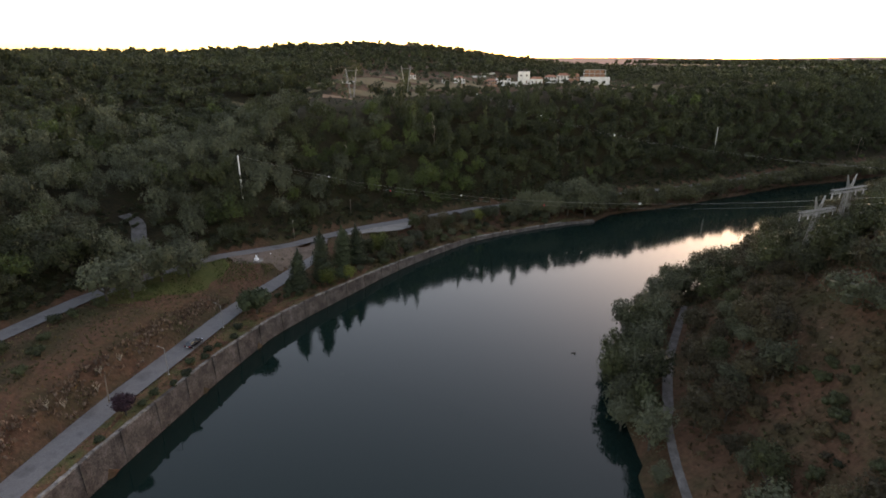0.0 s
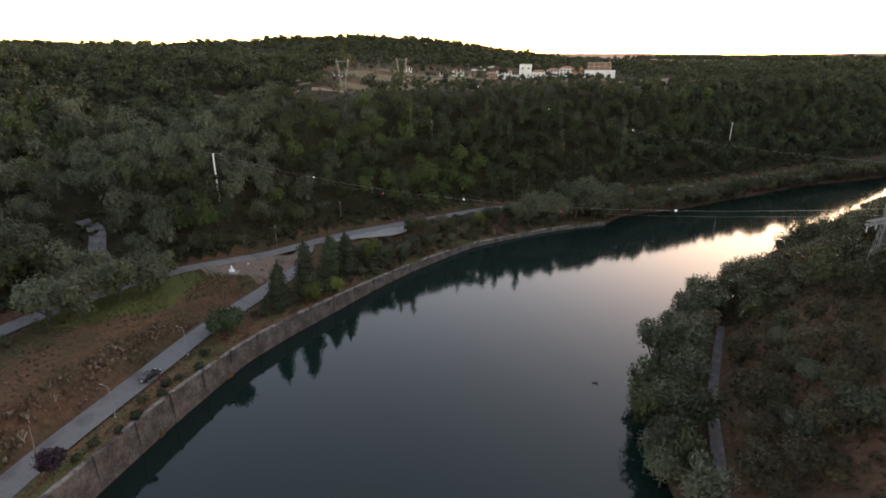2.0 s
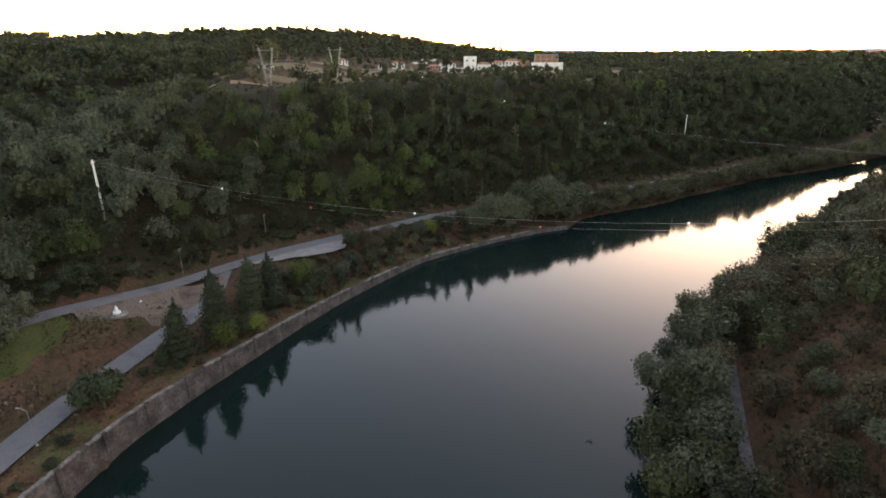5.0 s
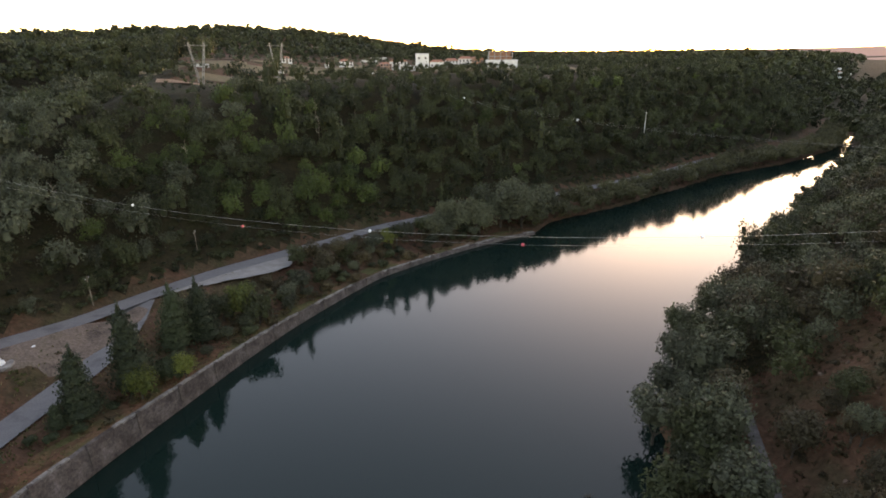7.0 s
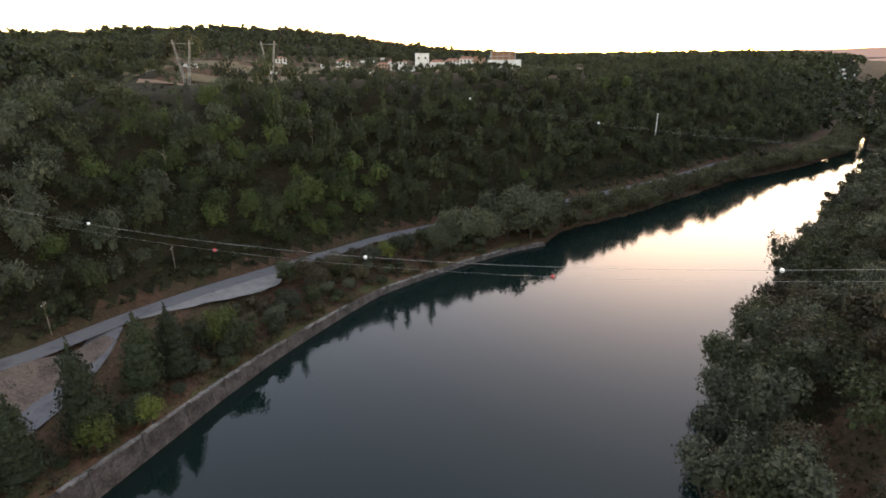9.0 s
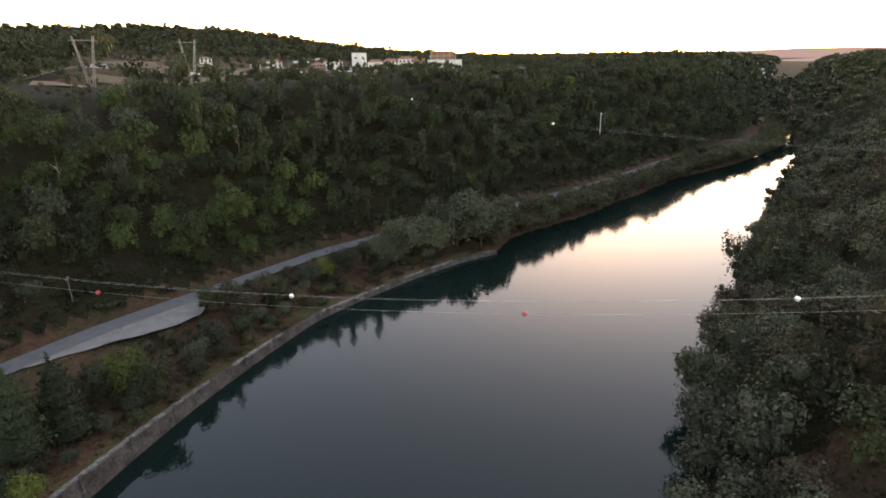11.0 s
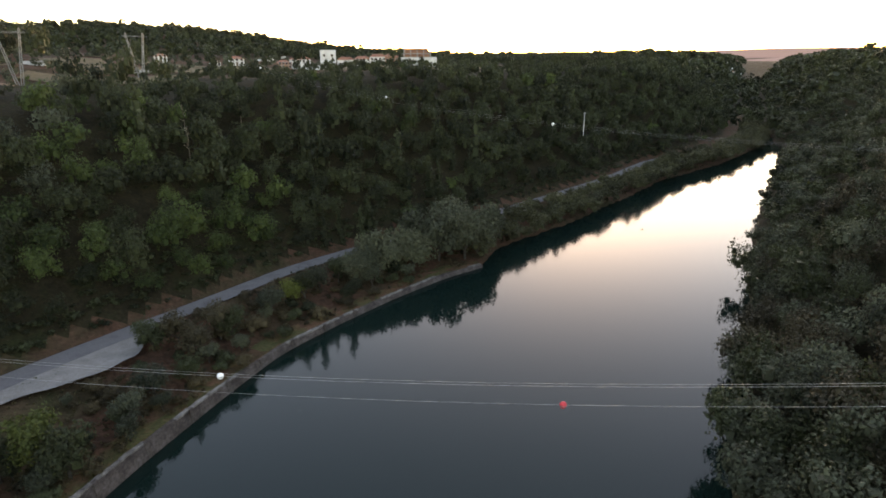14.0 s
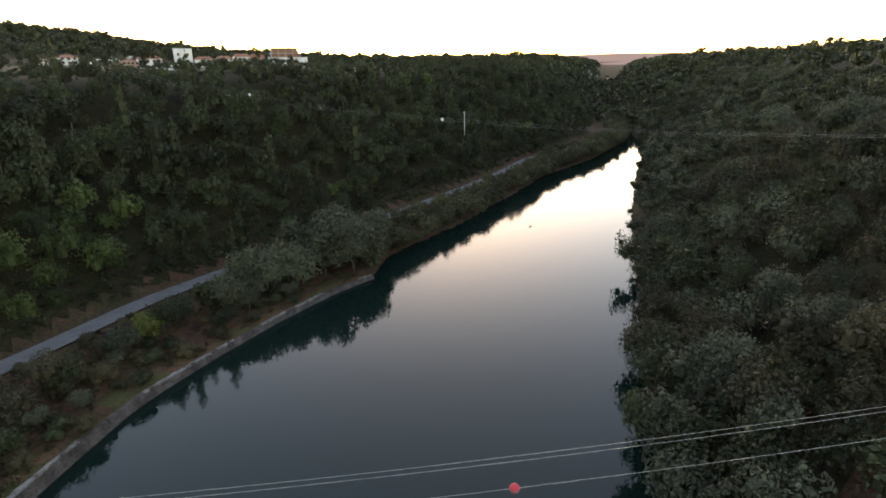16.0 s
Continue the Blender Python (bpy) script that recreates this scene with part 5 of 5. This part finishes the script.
# floating debris
for x, y, s in ((32.2, 116.8, 0.9), (134, 245, 0.7)):
    e = thing("driftwood", (x, y, -0.05), "small dark tangle of driftwood floating on the river", "driftwood", "floating driftwood")
    bm = bmesh.new()
    rr_ = random.Random(int(x))
    for k in range(9):
        a_ = rr_.uniform(0, 6.28)
        rod(bm, (0, 0, 0.05), (s * rr_.uniform(.4, 1.2) * math.cos(a_), s * rr_.uniform(.3, .8) * math.sin(a_), rr_.uniform(0.0, 0.7) * s), 0.07, 0.03, 5)
    part("branches", bm, BARK, e)

# coping stones along the wall
cop = []
for k in range(3):
    bm = bmesh.new(); box(bm, 0, 0, 0, 1.0, 1.0, 1.0, bevel=0.06)
    r_ = random.Random(k)
    for v in bm.verts:
        v.co += Vector((r_.uniform(-.03, .03), r_.uniform(-.05, .05), r_.uniform(-.06, .06)))
    me = bpy.data.meshes.new("coping_stone"); bm.to_mesh(me); bm.free(); me.materials.append(COPING)
    cop.append(me)
cp, cz = resample(BANK_L[1:16], WALL_Z[1:16], 1.45)
cn = normals(cp)
r_ = random.Random(9)
gone = lumps(cp, 22, 19)
for i in range(len(cp) - 1):
    if gone[i] > 0.55 or r_.random() < 0.05 or cp[i, 1] < 20 or (cp[i, 0] > -14 and gone[i] > 0.15):
        continue
    c = (cp[i] + cp[i + 1]) / 2 + cn[i] * 0.62
    ang = math.degrees(math.atan2(*(cp[i + 1] - cp[i])[::-1]))
    st = new("coping_stone", cop[i % 3])
    st.parent = wall
    st.matrix_basis = pose(c[0], c[1], cz[i] + 0.12 + r_.uniform(-.06, .06), r_.uniform(-3, 3), r_.uniform(-2, 2), ang + r_.uniform(-2, 2)) @ Matrix.Diagonal((1.40, 0.70 + r_.uniform(-.1, .1), 0.30 + r_.uniform(-.06, .08), 1))

# square piers along the wall's face, rising just over the coping
pier = bpy.data.meshes.new("pier")
bm = bmesh.new(); box(bm, 0, 0, 0, 1.0, 1.0, 1.0, bevel=0.05); bm.to_mesh(pier); bm.free()
pier.materials.append(MASONRY)
for i in range(18, len(cp) - 30, 6):
    c = cp[i] + cn[i] * 0.28
    ang = math.degrees(math.atan2(*(cp[i + 1] - cp[i])[::-1]))
    st = new("pier", pier)
    st.parent = wall
    hi = cz[i] + 0.38
    st.matrix_basis = pose(c[0], c[1], hi / 2 - 0.2, 0, 0, ang) @ Matrix.Diagonal((0.75, 0.62, hi + 0.4, 1))
